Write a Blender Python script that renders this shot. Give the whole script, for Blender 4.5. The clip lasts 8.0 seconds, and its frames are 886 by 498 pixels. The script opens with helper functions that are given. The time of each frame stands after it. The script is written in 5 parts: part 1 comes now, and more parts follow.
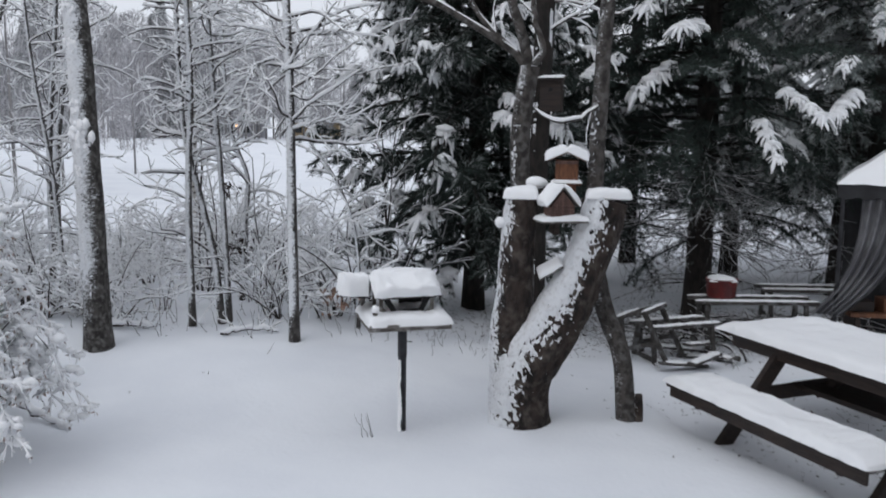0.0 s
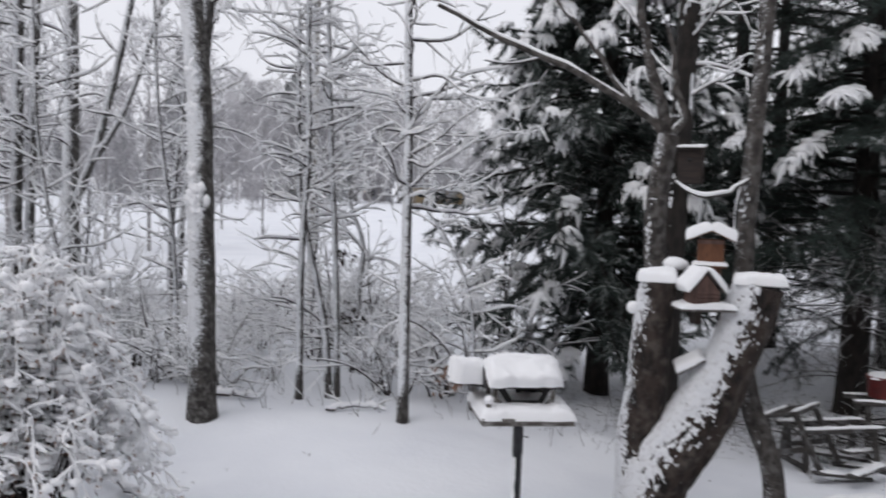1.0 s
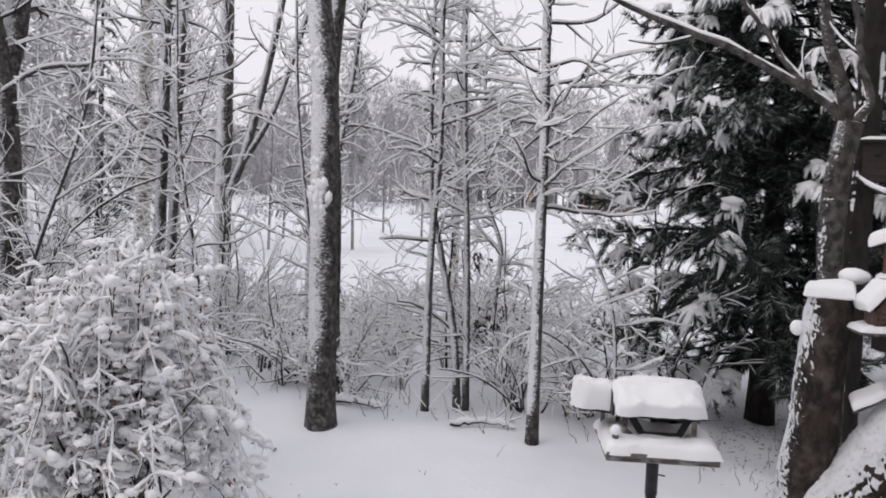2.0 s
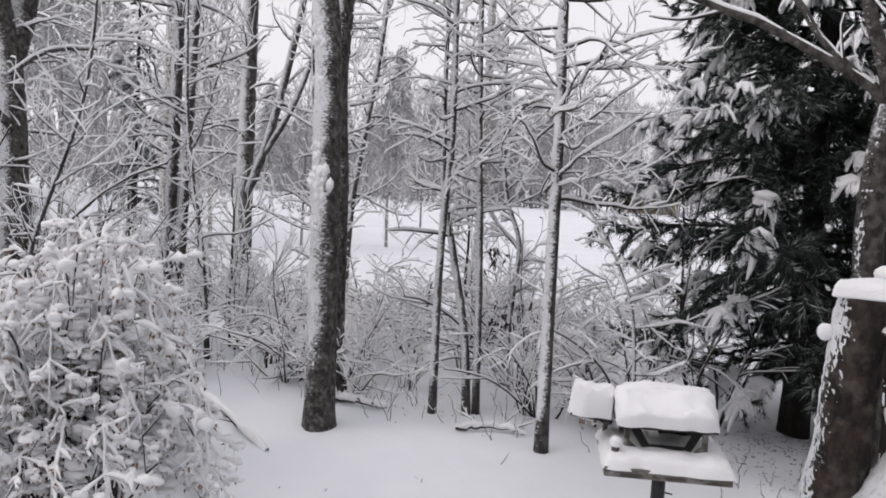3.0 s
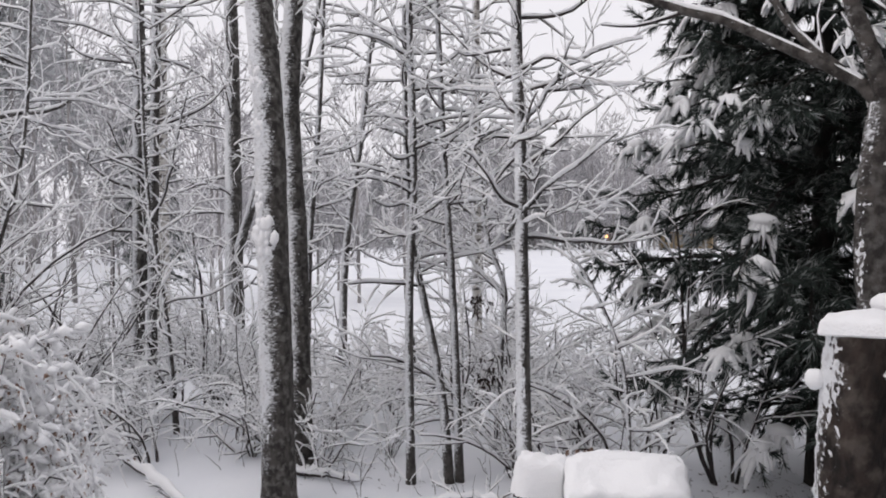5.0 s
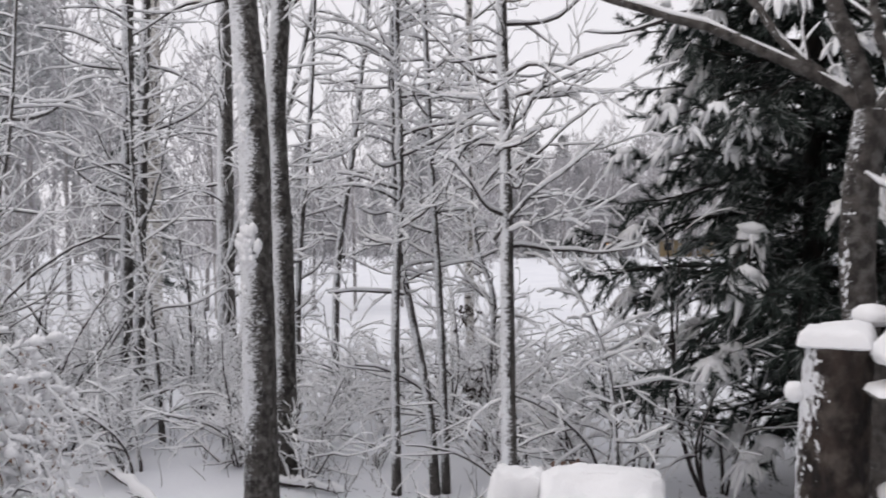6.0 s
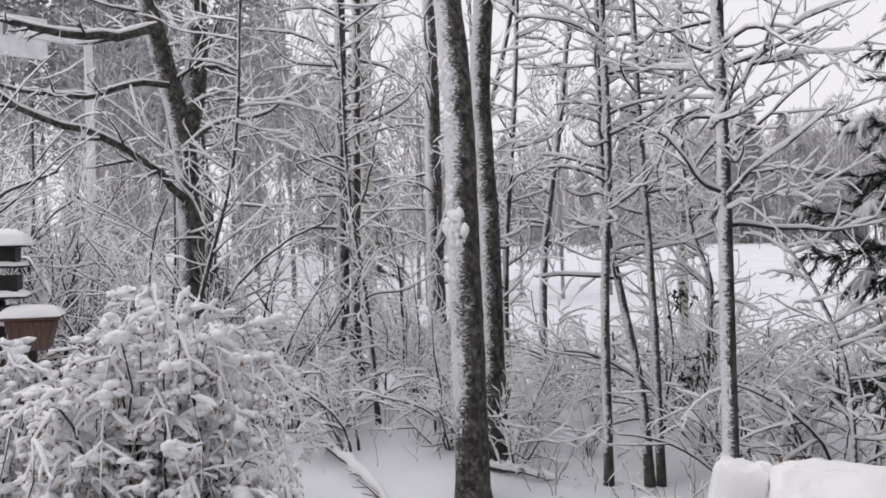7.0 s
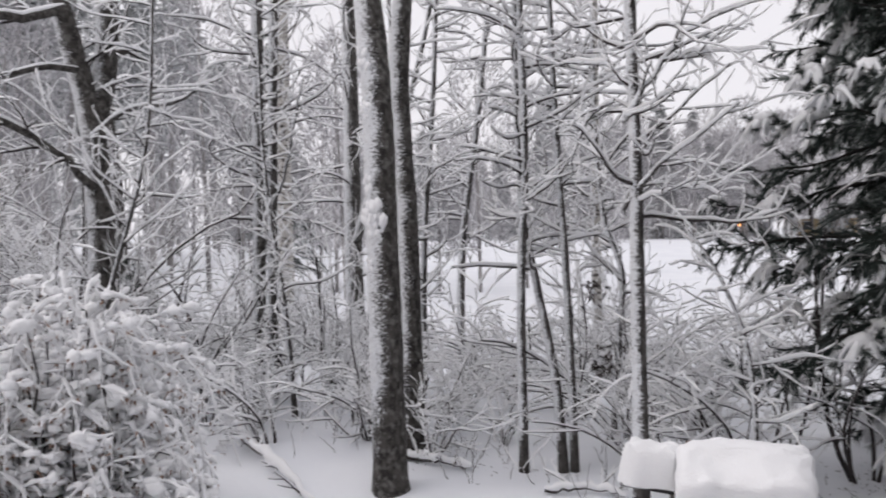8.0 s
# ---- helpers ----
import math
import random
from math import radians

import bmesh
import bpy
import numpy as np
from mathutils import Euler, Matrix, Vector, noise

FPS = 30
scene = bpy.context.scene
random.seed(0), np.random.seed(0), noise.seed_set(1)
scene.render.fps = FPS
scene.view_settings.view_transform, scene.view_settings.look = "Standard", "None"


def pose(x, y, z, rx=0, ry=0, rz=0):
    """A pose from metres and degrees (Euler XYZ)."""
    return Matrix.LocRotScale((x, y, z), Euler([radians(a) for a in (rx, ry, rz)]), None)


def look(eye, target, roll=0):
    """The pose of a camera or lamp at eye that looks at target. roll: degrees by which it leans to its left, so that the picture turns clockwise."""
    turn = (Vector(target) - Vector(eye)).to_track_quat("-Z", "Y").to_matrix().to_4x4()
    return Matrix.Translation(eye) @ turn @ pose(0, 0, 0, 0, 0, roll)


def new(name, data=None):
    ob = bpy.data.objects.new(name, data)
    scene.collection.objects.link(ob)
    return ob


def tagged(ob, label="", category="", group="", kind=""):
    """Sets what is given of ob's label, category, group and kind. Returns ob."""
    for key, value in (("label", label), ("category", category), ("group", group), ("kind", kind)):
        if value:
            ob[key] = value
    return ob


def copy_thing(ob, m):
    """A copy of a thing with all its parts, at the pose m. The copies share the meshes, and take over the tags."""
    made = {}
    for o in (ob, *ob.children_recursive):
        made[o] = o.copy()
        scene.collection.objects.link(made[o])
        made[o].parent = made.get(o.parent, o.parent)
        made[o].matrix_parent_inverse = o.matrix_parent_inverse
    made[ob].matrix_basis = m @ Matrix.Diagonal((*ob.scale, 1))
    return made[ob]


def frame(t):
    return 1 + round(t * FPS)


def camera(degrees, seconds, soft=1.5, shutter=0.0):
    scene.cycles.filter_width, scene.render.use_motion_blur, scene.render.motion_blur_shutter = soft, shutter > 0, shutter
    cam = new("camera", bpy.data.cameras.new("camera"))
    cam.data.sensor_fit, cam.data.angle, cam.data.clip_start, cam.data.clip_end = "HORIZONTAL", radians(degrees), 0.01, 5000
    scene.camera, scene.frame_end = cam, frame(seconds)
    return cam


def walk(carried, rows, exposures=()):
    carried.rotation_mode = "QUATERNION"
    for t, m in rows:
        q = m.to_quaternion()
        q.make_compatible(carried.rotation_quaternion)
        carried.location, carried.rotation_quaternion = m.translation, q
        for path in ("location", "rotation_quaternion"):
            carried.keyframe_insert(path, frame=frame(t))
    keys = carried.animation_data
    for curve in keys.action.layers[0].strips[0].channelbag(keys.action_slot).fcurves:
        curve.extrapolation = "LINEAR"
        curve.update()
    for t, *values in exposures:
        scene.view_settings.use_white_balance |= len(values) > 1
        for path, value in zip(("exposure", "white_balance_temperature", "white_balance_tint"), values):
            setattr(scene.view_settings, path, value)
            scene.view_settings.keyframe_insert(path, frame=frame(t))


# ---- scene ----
cam = camera(54.1, 8.0, soft=1.8, shutter=0.35)
PATH = [
    (0, (0.733, 1.05, 2.619), (0.458, 3.013, 2.347), 0.7),
    (0.5, (0.629, 1.495, 2.643), (0.313, 3.46, 2.446), 2.3),
    (1, (0.591, 1.734, 2.659), (0.042, 3.653, 2.531), 1.9),
    (1.5, (0.622, 2.193, 2.624), (-0.163, 4.029, 2.504), 1.9),
    (3, (0.716, 3.235, 2.491), (-0.279, 4.965, 2.361), 3.3),
    (3.5, (0.796, 3.59, 2.444), (-0.253, 5.288, 2.31), 3.2),
    (4, (0.701, 3.944, 2.44), (-0.373, 5.625, 2.298), 2.9),
    (4.5, (0.766, 4.081, 2.48), (-0.317, 5.759, 2.368), -0.2),
    (4.7, (0.814, 4.191, 2.471), (-0.275, 5.868, 2.422), -0.4),
    (5.8, (0.995, 4.375, 2.503), (-0.055, 6.078, 2.5), -0.2),
    (6, (0.951, 4.424, 2.482), (-0.126, 6.109, 2.479), -0.2),
    (6.5, (0.863, 4.537, 2.43), (-0.465, 6.032, 2.423), -1.1),
    (7, (0.861, 4.535, 2.43), (-0.583, 5.92, 2.408), -1.2),
    (7.5, (0.859, 4.537, 2.422), (-0.568, 5.937, 2.387), -1.0),
    (8, (0.88, 4.517, 2.394), (-0.427, 6.03, 2.356), -0.9),
]
EXPOSURES = [(0.0, 0.0, 6150, 10), (0.6, 0.06, 6250, 11), (1.5, 0.14, 6550, 15), (3.5, 0.17, 6650, 15), (8.0, 0.17, 6650, 15)]
walk(cam, [(t, look(eye, target, roll)) for t, eye, target, roll in PATH], EXPOSURES)

# ---------------------------------------------------------------- light: an even overcast sky
world = bpy.data.worlds.new("overcast")
world.use_nodes = True
scene.world = world
wt = world.node_tree
wt.nodes.clear()
w_out = wt.nodes.new("ShaderNodeOutputWorld")
w_bg = wt.nodes.new("ShaderNodeBackground")
w_sky = wt.nodes.new("ShaderNodeTexSky")
w_sky.sky_type = "NISHITA"
w_sky.sun_disc = False
w_sky.sun_elevation = radians(12)
w_sky.sun_rotation = radians(210)
w_sky.air_density = 1.0
w_sky.dust_density = 4.0
w_gain = wt.nodes.new("ShaderNodeMix")
w_gain.data_type = "RGBA"
w_gain.blend_type = "MULTIPLY"
w_gain.inputs[0].default_value = 1.0
w_gain.inputs[7].default_value = (0.06, 0.06, 0.06, 1)
w_mix = wt.nodes.new("ShaderNodeMix")
w_mix.data_type = "RGBA"
w_mix.inputs[0].default_value = 0.9
w_mix.inputs[7].default_value = (0.83, 0.845, 0.885, 1)
wt.links.new(w_sky.outputs[0], w_gain.inputs[6])
wt.links.new(w_gain.outputs[2], w_mix.inputs[6])
wt.links.new(w_mix.outputs[2], w_bg.inputs[0])
w_bg.inputs[1].default_value = 1.0
wt.links.new(w_bg.outputs[0], w_out.inputs[0])

sun = new("sun", bpy.data.lights.new("sun", "SUN"))
sun.data.energy = 0.5
sun.data.angle = radians(40)
sun.data.color = (1.0, 0.98, 0.95)
sun.matrix_world = look((-20, -30, 50), (0, 0, 0))


# ---------------------------------------------------------------- materials
def material(name, base, rough=0.7, second=None, scale=6.0, low=0.4, high=0.6, grain=60.0, bump=0.3,
             dist=0.01, stretch=(1, 1, 1), metallic=0.0, third=None, patch=1.5, spread=0.0, wind=None, lift=0.32, hang=228, foot=None):
    """Base colour varied by noise at two scales, a fine bump, and an optional third colour in patches."""
    m = bpy.data.materials.new(name)
    m.use_nodes = True
    nt = m.node_tree
    n, link = nt.nodes, nt.links.new
    b = n["Principled BSDF"]
    b.inputs["Roughness"].default_value = rough
    b.inputs["Metallic"].default_value = metallic
    tc = n.new("ShaderNodeTexCoord")
    mp = n.new("ShaderNodeMapping")
    mp.inputs["Scale"].default_value = stretch
    link(tc.outputs["Object"], mp.inputs[0])
    n1 = n.new("ShaderNodeTexNoise")
    n1.inputs["Scale"].default_value = scale
    n1.inputs["Detail"].default_value = 5
    link(mp.outputs[0], n1.inputs["Vector"])
    r1 = n.new("ShaderNodeMapRange")
    r1.inputs["From Min"].default_value, r1.inputs["From Max"].default_value = low, high
    link(n1.outputs["Fac"], r1.inputs["Value"])
    mix = n.new("ShaderNodeMix")
    mix.data_type = "RGBA"
    mix.inputs[6].default_value = (*base, 1)
    mix.inputs[7].default_value = (*(second or [c * 0.7 for c in base]), 1)
    link(r1.outputs[0], mix.inputs[0])
    col = mix.outputs[2]
    n2 = n.new("ShaderNodeTexNoise")
    n2.inputs["Scale"].default_value = grain
    n2.inputs["Detail"].default_value = 4
    link(mp.outputs[0], n2.inputs["Vector"])
    if third:
        n3 = n.new("ShaderNodeTexNoise")
        n3.inputs["Scale"].default_value = patch
        n3.inputs["Detail"].default_value = 6
        link(tc.outputs["Object"], n3.inputs["Vector"])
        r3 = n.new("ShaderNodeMapRange")
        r3.inputs["From Min"].default_value, r3.inputs["From Max"].default_value = 0.50, 0.68
        link(n3.outputs["Fac"], r3.inputs["Value"])
        m3 = n.new("ShaderNodeMix")
        m3.data_type = "RGBA"
        link(r3.outputs[0], m3.inputs[0])
        link(col, m3.inputs[6])
        m3.inputs[7].default_value = (*third, 1)
        col = m3.outputs[2]
    if spread:
        info = n.new("ShaderNodeNewGeometry")
        rr = n.new("ShaderNodeMapRange")
        rr.inputs["To Min"].default_value, rr.inputs["To Max"].default_value = 1 - spread, 1 + spread
        link(info.outputs["Random Per Island"], rr.inputs["Value"])
        hs = n.new("ShaderNodeHueSaturation")
        link(rr.outputs[0], hs.inputs["Value"])
        link(col, hs.inputs["Color"])
        col = hs.outputs[0]
    if wind is not None:
        # snow blown into the bark from one side, broken up by the bark's own ridges
        geo = n.new("ShaderNodeNewGeometry")
        dot = n.new("ShaderNodeVectorMath")
        dot.operation = "DOT_PRODUCT"
        link(geo.outputs["Normal"], dot.inputs[0])
        dot.inputs[1].default_value = (math.cos(radians(hang)) * 0.97, math.sin(radians(hang)) * 0.97, lift)
        total = dot.outputs["Value"]
        for size, amount, flat in ((5.0, 1.3, 1.0), (30.0, 1.7, 2.2), (95.0, 1.2, 1.6)):
            nz = n.new("ShaderNodeTexNoise")
            nz.inputs["Scale"].default_value = size
            nz.inputs["Detail"].default_value = 3
            mz = n.new("ShaderNodeMapping")
            mz.inputs["Scale"].default_value = (1, 1, flat)
            link(tc.outputs["Object"], mz.inputs[0])
            link(mz.outputs[0], nz.inputs["Vector"])
            ma = n.new("ShaderNodeMath")
            ma.operation = "MULTIPLY_ADD"
            link(nz.outputs["Fac"], ma.inputs[0])
            ma.inputs[1].default_value = amount
            link(total, ma.inputs[2])
            total = ma.outputs[0]
        if foot:
            # the lowest bark stays bare
            sep = n.new("ShaderNodeSeparateXYZ")
            link(tc.outputs["Object"], sep.inputs[0])
            rf = n.new("ShaderNodeMapRange")
            rf.inputs["From Min"].default_value, rf.inputs["From Max"].default_value = 0.05, foot
            rf.inputs["To Min"].default_value, rf.inputs["To Max"].default_value = -0.85, 0.0
            link(sep.outputs["Z"], rf.inputs["Value"])
            add = n.new("ShaderNodeMath")
            link(rf.outputs[0], add.inputs[0])
            link(total, add.inputs[1])
            total = add.outputs[0]
        rz = n.new("ShaderNodeMapRange")
        rz.interpolation_type = "SMOOTHSTEP"
        rz.inputs["From Min"].default_value, rz.inputs["From Max"].default_value = 2.42 - wind, 3.05 - wind
        link(total, rz.inputs["Value"])
        mw = n.new("ShaderNodeMix")
        mw.data_type = "RGBA"
        link(rz.outputs[0], mw.inputs[0])
        link(col, mw.inputs[6])
        mw.inputs[7].default_value = (0.80, 0.815, 0.84, 1)
        col = mw.outputs[2]
    link(col, b.inputs["Base Color"])
    if bump:
        bp = n.new("ShaderNodeBump")
        bp.inputs["Strength"].default_value = bump
        bp.inputs["Distance"].default_value = dist
        link(n2.outputs["Fac"], bp.inputs["Height"])
        link(bp.outputs[0], b.inputs["Normal"])
    return m


SNOW = material("snow", (0.94, 0.945, 0.955), 0.65, (0.915, 0.92, 0.935), scale=2.0, grain=85, bump=0.6, dist=0.012)
SNOW_GROUND = material("snow_ground", (0.85, 0.868, 0.90), 0.7, (0.80, 0.82, 0.86), scale=0.8, grain=18, bump=0.22, dist=0.02)
SNOW_RIME = material("snow_rime", (0.83, 0.845, 0.87), 0.8, (0.60, 0.60, 0.61), scale=30, low=0.5, high=0.75, grain=90, bump=0.9, dist=0.015)
BARK = material("bark_grey", (0.075, 0.068, 0.062), 0.9, (0.022, 0.019, 0.017), scale=18, grain=70, bump=1.0, dist=0.02,
                stretch=(1, 1, 0.6), third=(0.15, 0.145, 0.135), patch=16, wind=0.12, hang=240, foot=1.3)
BARK_TWIG = material("bark_twig", (0.055, 0.045, 0.042), 0.85, (0.025, 0.02, 0.02), scale=9, grain=60, bump=0.3)
BARK_YOUNG = material("bark_young", (0.085, 0.078, 0.072), 0.9, (0.03, 0.026, 0.024), scale=18, grain=70, bump=0.8, dist=0.015,
                     stretch=(1, 1, 0.6), wind=0.10, hang=242, foot=0.5)
BARK_OLD = material("bark_old", (0.085, 0.075, 0.068), 0.9, (0.026, 0.022, 0.02), scale=16, grain=60, bump=1.0, dist=0.02,
                    stretch=(1, 1, 0.7), third=(0.12, 0.115, 0.108), patch=15, wind=-0.68)
BARK_DARK = material("bark_dark", (0.024, 0.019, 0.016), 0.95, (0.010, 0.008, 0.007), scale=16, grain=60, bump=1.0, dist=0.02, stretch=(1, 1, 0.4), wind=-1.1)
BARK_BIRCH = material("bark_birch", (0.50, 0.48, 0.45), 0.8, (0.08, 0.07, 0.065), scale=7, low=0.52, high=0.6, grain=40,
                      bump=0.6, stretch=(1, 1, 3.5), wind=-0.3)
BARK_STUMP = material("bark_stump", (0.042, 0.029, 0.023), 0.95, (0.010, 0.007, 0.006), scale=13, grain=45, bump=1.0, dist=0.03,
                      stretch=(1, 1, 0.5), third=(0.085, 0.07, 0.060), patch=10, wind=-0.58, lift=0.5, hang=195)
NEEDLE = material("needles", (0.020, 0.034, 0.027), 0.7, (0.009, 0.017, 0.013), scale=3, grain=40, bump=0, spread=0.5)
NEEDLE_FROST = material("needles_frosted", (0.33, 0.35, 0.345), 0.8, (0.13, 0.15, 0.145), scale=3, grain=40, bump=0, spread=0.4)
WOOD_STAIN = material("wood_dark_stain", (0.030, 0.017, 0.012), 0.6, (0.014, 0.008, 0.006), scale=5, grain=50, bump=0.5, stretch=(1, 8, 8))
WOOD_GREY = material("wood_weathered", (0.16, 0.145, 0.13), 0.85, (0.07, 0.062, 0.055), scale=6, grain=50, bump=0.6, stretch=(1, 9, 9),
                     third=(0.34, 0.33, 0.32), patch=12)
# darker copy of the weathered wood, with the shade under the spruces in its colour
WOOD_GREY_SHADED = material("wood_weathered_shaded", (0.075, 0.068, 0.062), 0.9, (0.035, 0.031, 0.028), scale=6, grain=50, bump=0.6, stretch=(1, 9, 9),
                    third=(0.15, 0.15, 0.15), patch=14)
WOOD_BLACK = material("wood_black", (0.016, 0.015, 0.015), 0.7, (0.008, 0.008, 0.008), scale=8, grain=50, bump=0.4)
WOOD_BROWN = material("wood_brown", (0.20, 0.085, 0.040), 0.75, (0.11, 0.045, 0.022), scale=9, grain=70, bump=0.5, stretch=(6, 6, 1))
WOOD_ROSE = material("wood_rose", (0.15, 0.088, 0.072), 0.8, (0.085, 0.050, 0.042), scale=9, grain=70, bump=0.5, stretch=(6, 6, 1))
STEEL = material("pole_steel", (0.05, 0.05, 0.055), 0.5, (0.025, 0.025, 0.028), scale=9, grain=60, bump=0.2, metallic=0.6)
RED = material("red_enamel", (0.15, 0.014, 0.012), 0.5, (0.085, 0.008, 0.008), scale=8, grain=50, bump=0.15)
CLOTH = material("grey_cloth", (0.17, 0.17, 0.178), 0.9, (0.10, 0.10, 0.106), scale=3, grain=90, bump=0.3)
# cloth coloured near black so that the canopy's inside looks shaded
CANOPY = material("canopy_cloth", (0.035, 0.035, 0.038), 0.9, (0.02, 0.02, 0.022), scale=4, grain=80, bump=0.2)
WHITE_PAINT = material("white_paint", (0.75, 0.76, 0.77), 0.6, (0.62, 0.63, 0.65), scale=3, grain=30, bump=0.15)
MARK = material("sign_marks", (0.20, 0.20, 0.21), 0.7, (0.15, 0.15, 0.16), scale=9, bump=0)
LEAF_DEAD = material("dead_leaves", (0.045, 0.028, 0.022), 0.8, (0.025, 0.017, 0.014), scale=9, bump=0, spread=0.5)
LEAF_TAN = material("tan_leaves", (0.30, 0.185, 0.13), 0.8, (0.20, 0.13, 0.10), scale=9, bump=0, spread=0.4)
# distant wood: besides rime, the haze of the air is mixed into these colours
FAR_TWIG_HAZED = material("far_twigs_hazed", (0.50, 0.49, 0.505), 0.9, (0.34, 0.335, 0.35), scale=0.4, bump=0, spread=0.45)
FAR_PINE_HAZED = material("far_pine_hazed", (0.48, 0.49, 0.495), 0.9, (0.30, 0.31, 0.315), scale=0.4, bump=0, spread=0.5)
FAR_TRUNK_HAZED = material("far_trunks_hazed", (0.34, 0.325, 0.32), 0.9, (0.20, 0.19, 0.19), scale=0.6, bump=0)
# the yellow stands in for the warm glow at this house
FAR_WALL_GLOW = material("far_wall_glow_yellow", (0.50, 0.38, 0.22), 0.8, (0.42, 0.32, 0.19), scale=0.6, bump=0)
FAR_WALL_GREY = material("far_wall_grey", (0.34, 0.34, 0.36), 0.8, (0.28, 0.28, 0.30), scale=0.6, bump=0)
GLASS_DARK = material("window_glass", (0.03, 0.035, 0.04), 0.1, (0.02, 0.022, 0.025), bump=0)


def glow(name, colour, power):
    m = bpy.data.materials.new(name)
    m.use_nodes = True
    b = m.node_tree.nodes["Principled BSDF"]
    b.inputs["Base Color"].default_value = (*colour, 1)
    b.inputs["Emission Color"].default_value = (*colour, 1)
    b.inputs["Emission Strength"].default_value = power
    return m


LAMP = glow("lamp_warm", (1.0, 0.45, 0.15), 3.0)


# ---------------------------------------------------------------- mesh helpers
class Mesh:
    """Collects tubes, triangles and lumps, and turns them into one mesh."""

    def __init__(self):
        self.v, self.q, self.t, self.n = [], [], [], 0

    def add(self, v, q=None, t=None):
        if q is not None:
            self.q.append(np.asarray(q) + self.n)
        if t is not None:
            self.t.append(np.asarray(t) + self.n)
        self.v.append(np.asarray(v, float))
        self.n += len(v)

    def tube(self, p, r, k=5, up=None):
        """A tube along the points p with radii r; up gives other radii along the rings' upward side."""
        p = np.asarray(p, float)
        n = len(p)
        r = np.broadcast_to(np.asarray(r, float), (n,))
        u = r if up is None else np.broadcast_to(np.asarray(up, float), (n,))
        t = np.gradient(p, axis=0)
        t /= np.linalg.norm(t, axis=1)[:, None] + 1e-9
        ref = np.array([[0.0, 1.0, 0.0]]) if abs(t[:, 2].mean()) > 0.8 else np.array([[0.0, 0.0, 1.0]])
        s = np.cross(t, ref)
        s /= np.linalg.norm(s, axis=1)[:, None] + 1e-9
        w = np.cross(s, t)
        a = np.arange(k) * 2 * math.pi / k
        ring = (p[:, None] + (r[:, None] * np.cos(a))[..., None] * s[:, None] + (u[:, None] * np.sin(a))[..., None] * w[:, None])
        i, j = np.meshgrid(np.arange(n - 1), np.arange(k), indexing="ij")
        j2 = (j + 1) % k
        q = np.stack([i * k + j, i * k + j2, (i + 1) * k + j2, (i + 1) * k + j], -1).reshape(-1, 4)
        self.add(ring.reshape(-1, 3), q)

    def grid(self, v, nu, nv):
        i, j = np.meshgrid(np.arange(nu - 1), np.arange(nv - 1), indexing="ij")
        q = np.stack([i * nv + j, (i + 1) * nv + j, (i + 1) * nv + j + 1, i * nv + j + 1], -1).reshape(-1, 4)
        self.add(v, q)

    def data(self, name, mat, smooth=True):
        me = bpy.data.meshes.new(name)
        v = np.concatenate(self.v) if self.v else np.zeros((0, 3))
        q = np.concatenate(self.q) if self.q else np.zeros((0, 4), int)
        t = np.concatenate(self.t) if self.t else np.zeros((0, 3), int)
        me.vertices.add(len(v))
        me.vertices.foreach_set("co", v.astype(np.float32).ravel())
        me.loops.add(q.size + t.size)
        me.loops.foreach_set("vertex_index", np.concatenate([q.ravel(), t.ravel()]).astype(np.int32))
        me.polygons.add(len(q) + len(t))
        starts = np.concatenate([np.arange(len(q)) * 4, q.size + np.arange(len(t)) * 3]).astype(np.int32)
        me.polygons.foreach_set("loop_start", starts)
        me.polygons.foreach_set("use_smooth", np.full(len(starts), smooth))
        me.update(calc_edges=True)
        me.materials.append(mat)
        return me


def part(name, data, mat, parent, label=""):
    """One mesh object under a thing or part; data is a Mesh, a bmesh or mesh data."""
    if isinstance(data, Mesh):
        me = data.data(name, mat)
    elif isinstance(data, bmesh.types.BMesh):
        me = bpy.data.meshes.new(name)
        data.to_mesh(me)
        data.free()
        me.materials.append(mat)
    else:
        me = data
    ob = new(name, me)
    ob.parent = parent
    if label:
        tagged(ob, label)
    return ob


def thing(name, m, label, category, group="", kind=""):
    ob = new(name)
    ob.empty_display_size = 0.1
    ob.matrix_world = m
    return tagged(ob, label, category, group, kind)


def box(size, m=None, bevel=0.006):
    """A bevelled box as a bmesh, centred, moved by m."""
    bm = bmesh.new()
    bmesh.ops.create_cube(bm, size=1.0)
    bmesh.ops.scale(bm, vec=size, verts=bm.verts)
    if bevel:
        bmesh.ops.bevel(bm, geom=bm.edges[:], offset=bevel, segments=2, affect="EDGES", profile=0.6)
    if m is not None:
        bm.transform(m)
    return bm


def prism(outline, depth, m=None, bevel=0.004):
    """A flat outline (x, z) given thickness along y."""
    bm = bmesh.new()
    a = [bm.verts.new((x, -depth / 2, z)) for x, z in outline]
    b = [bm.verts.new((x, depth / 2, z)) for x, z in outline]
    bm.faces.new(a)
    bm.faces.new(b[::-1])
    for i in range(len(a)):
        j = (i + 1) % len(a)
        bm.faces.new((a[j], a[i], b[i], b[j]))
    bmesh.ops.recalc_face_normals(bm, faces=bm.faces)
    if bevel:
        bmesh.ops.bevel(bm, geom=bm.edges[:], offset=bevel, segments=1, affect="EDGES")
    if m is not None:
        bm.transform(m)
    return bm


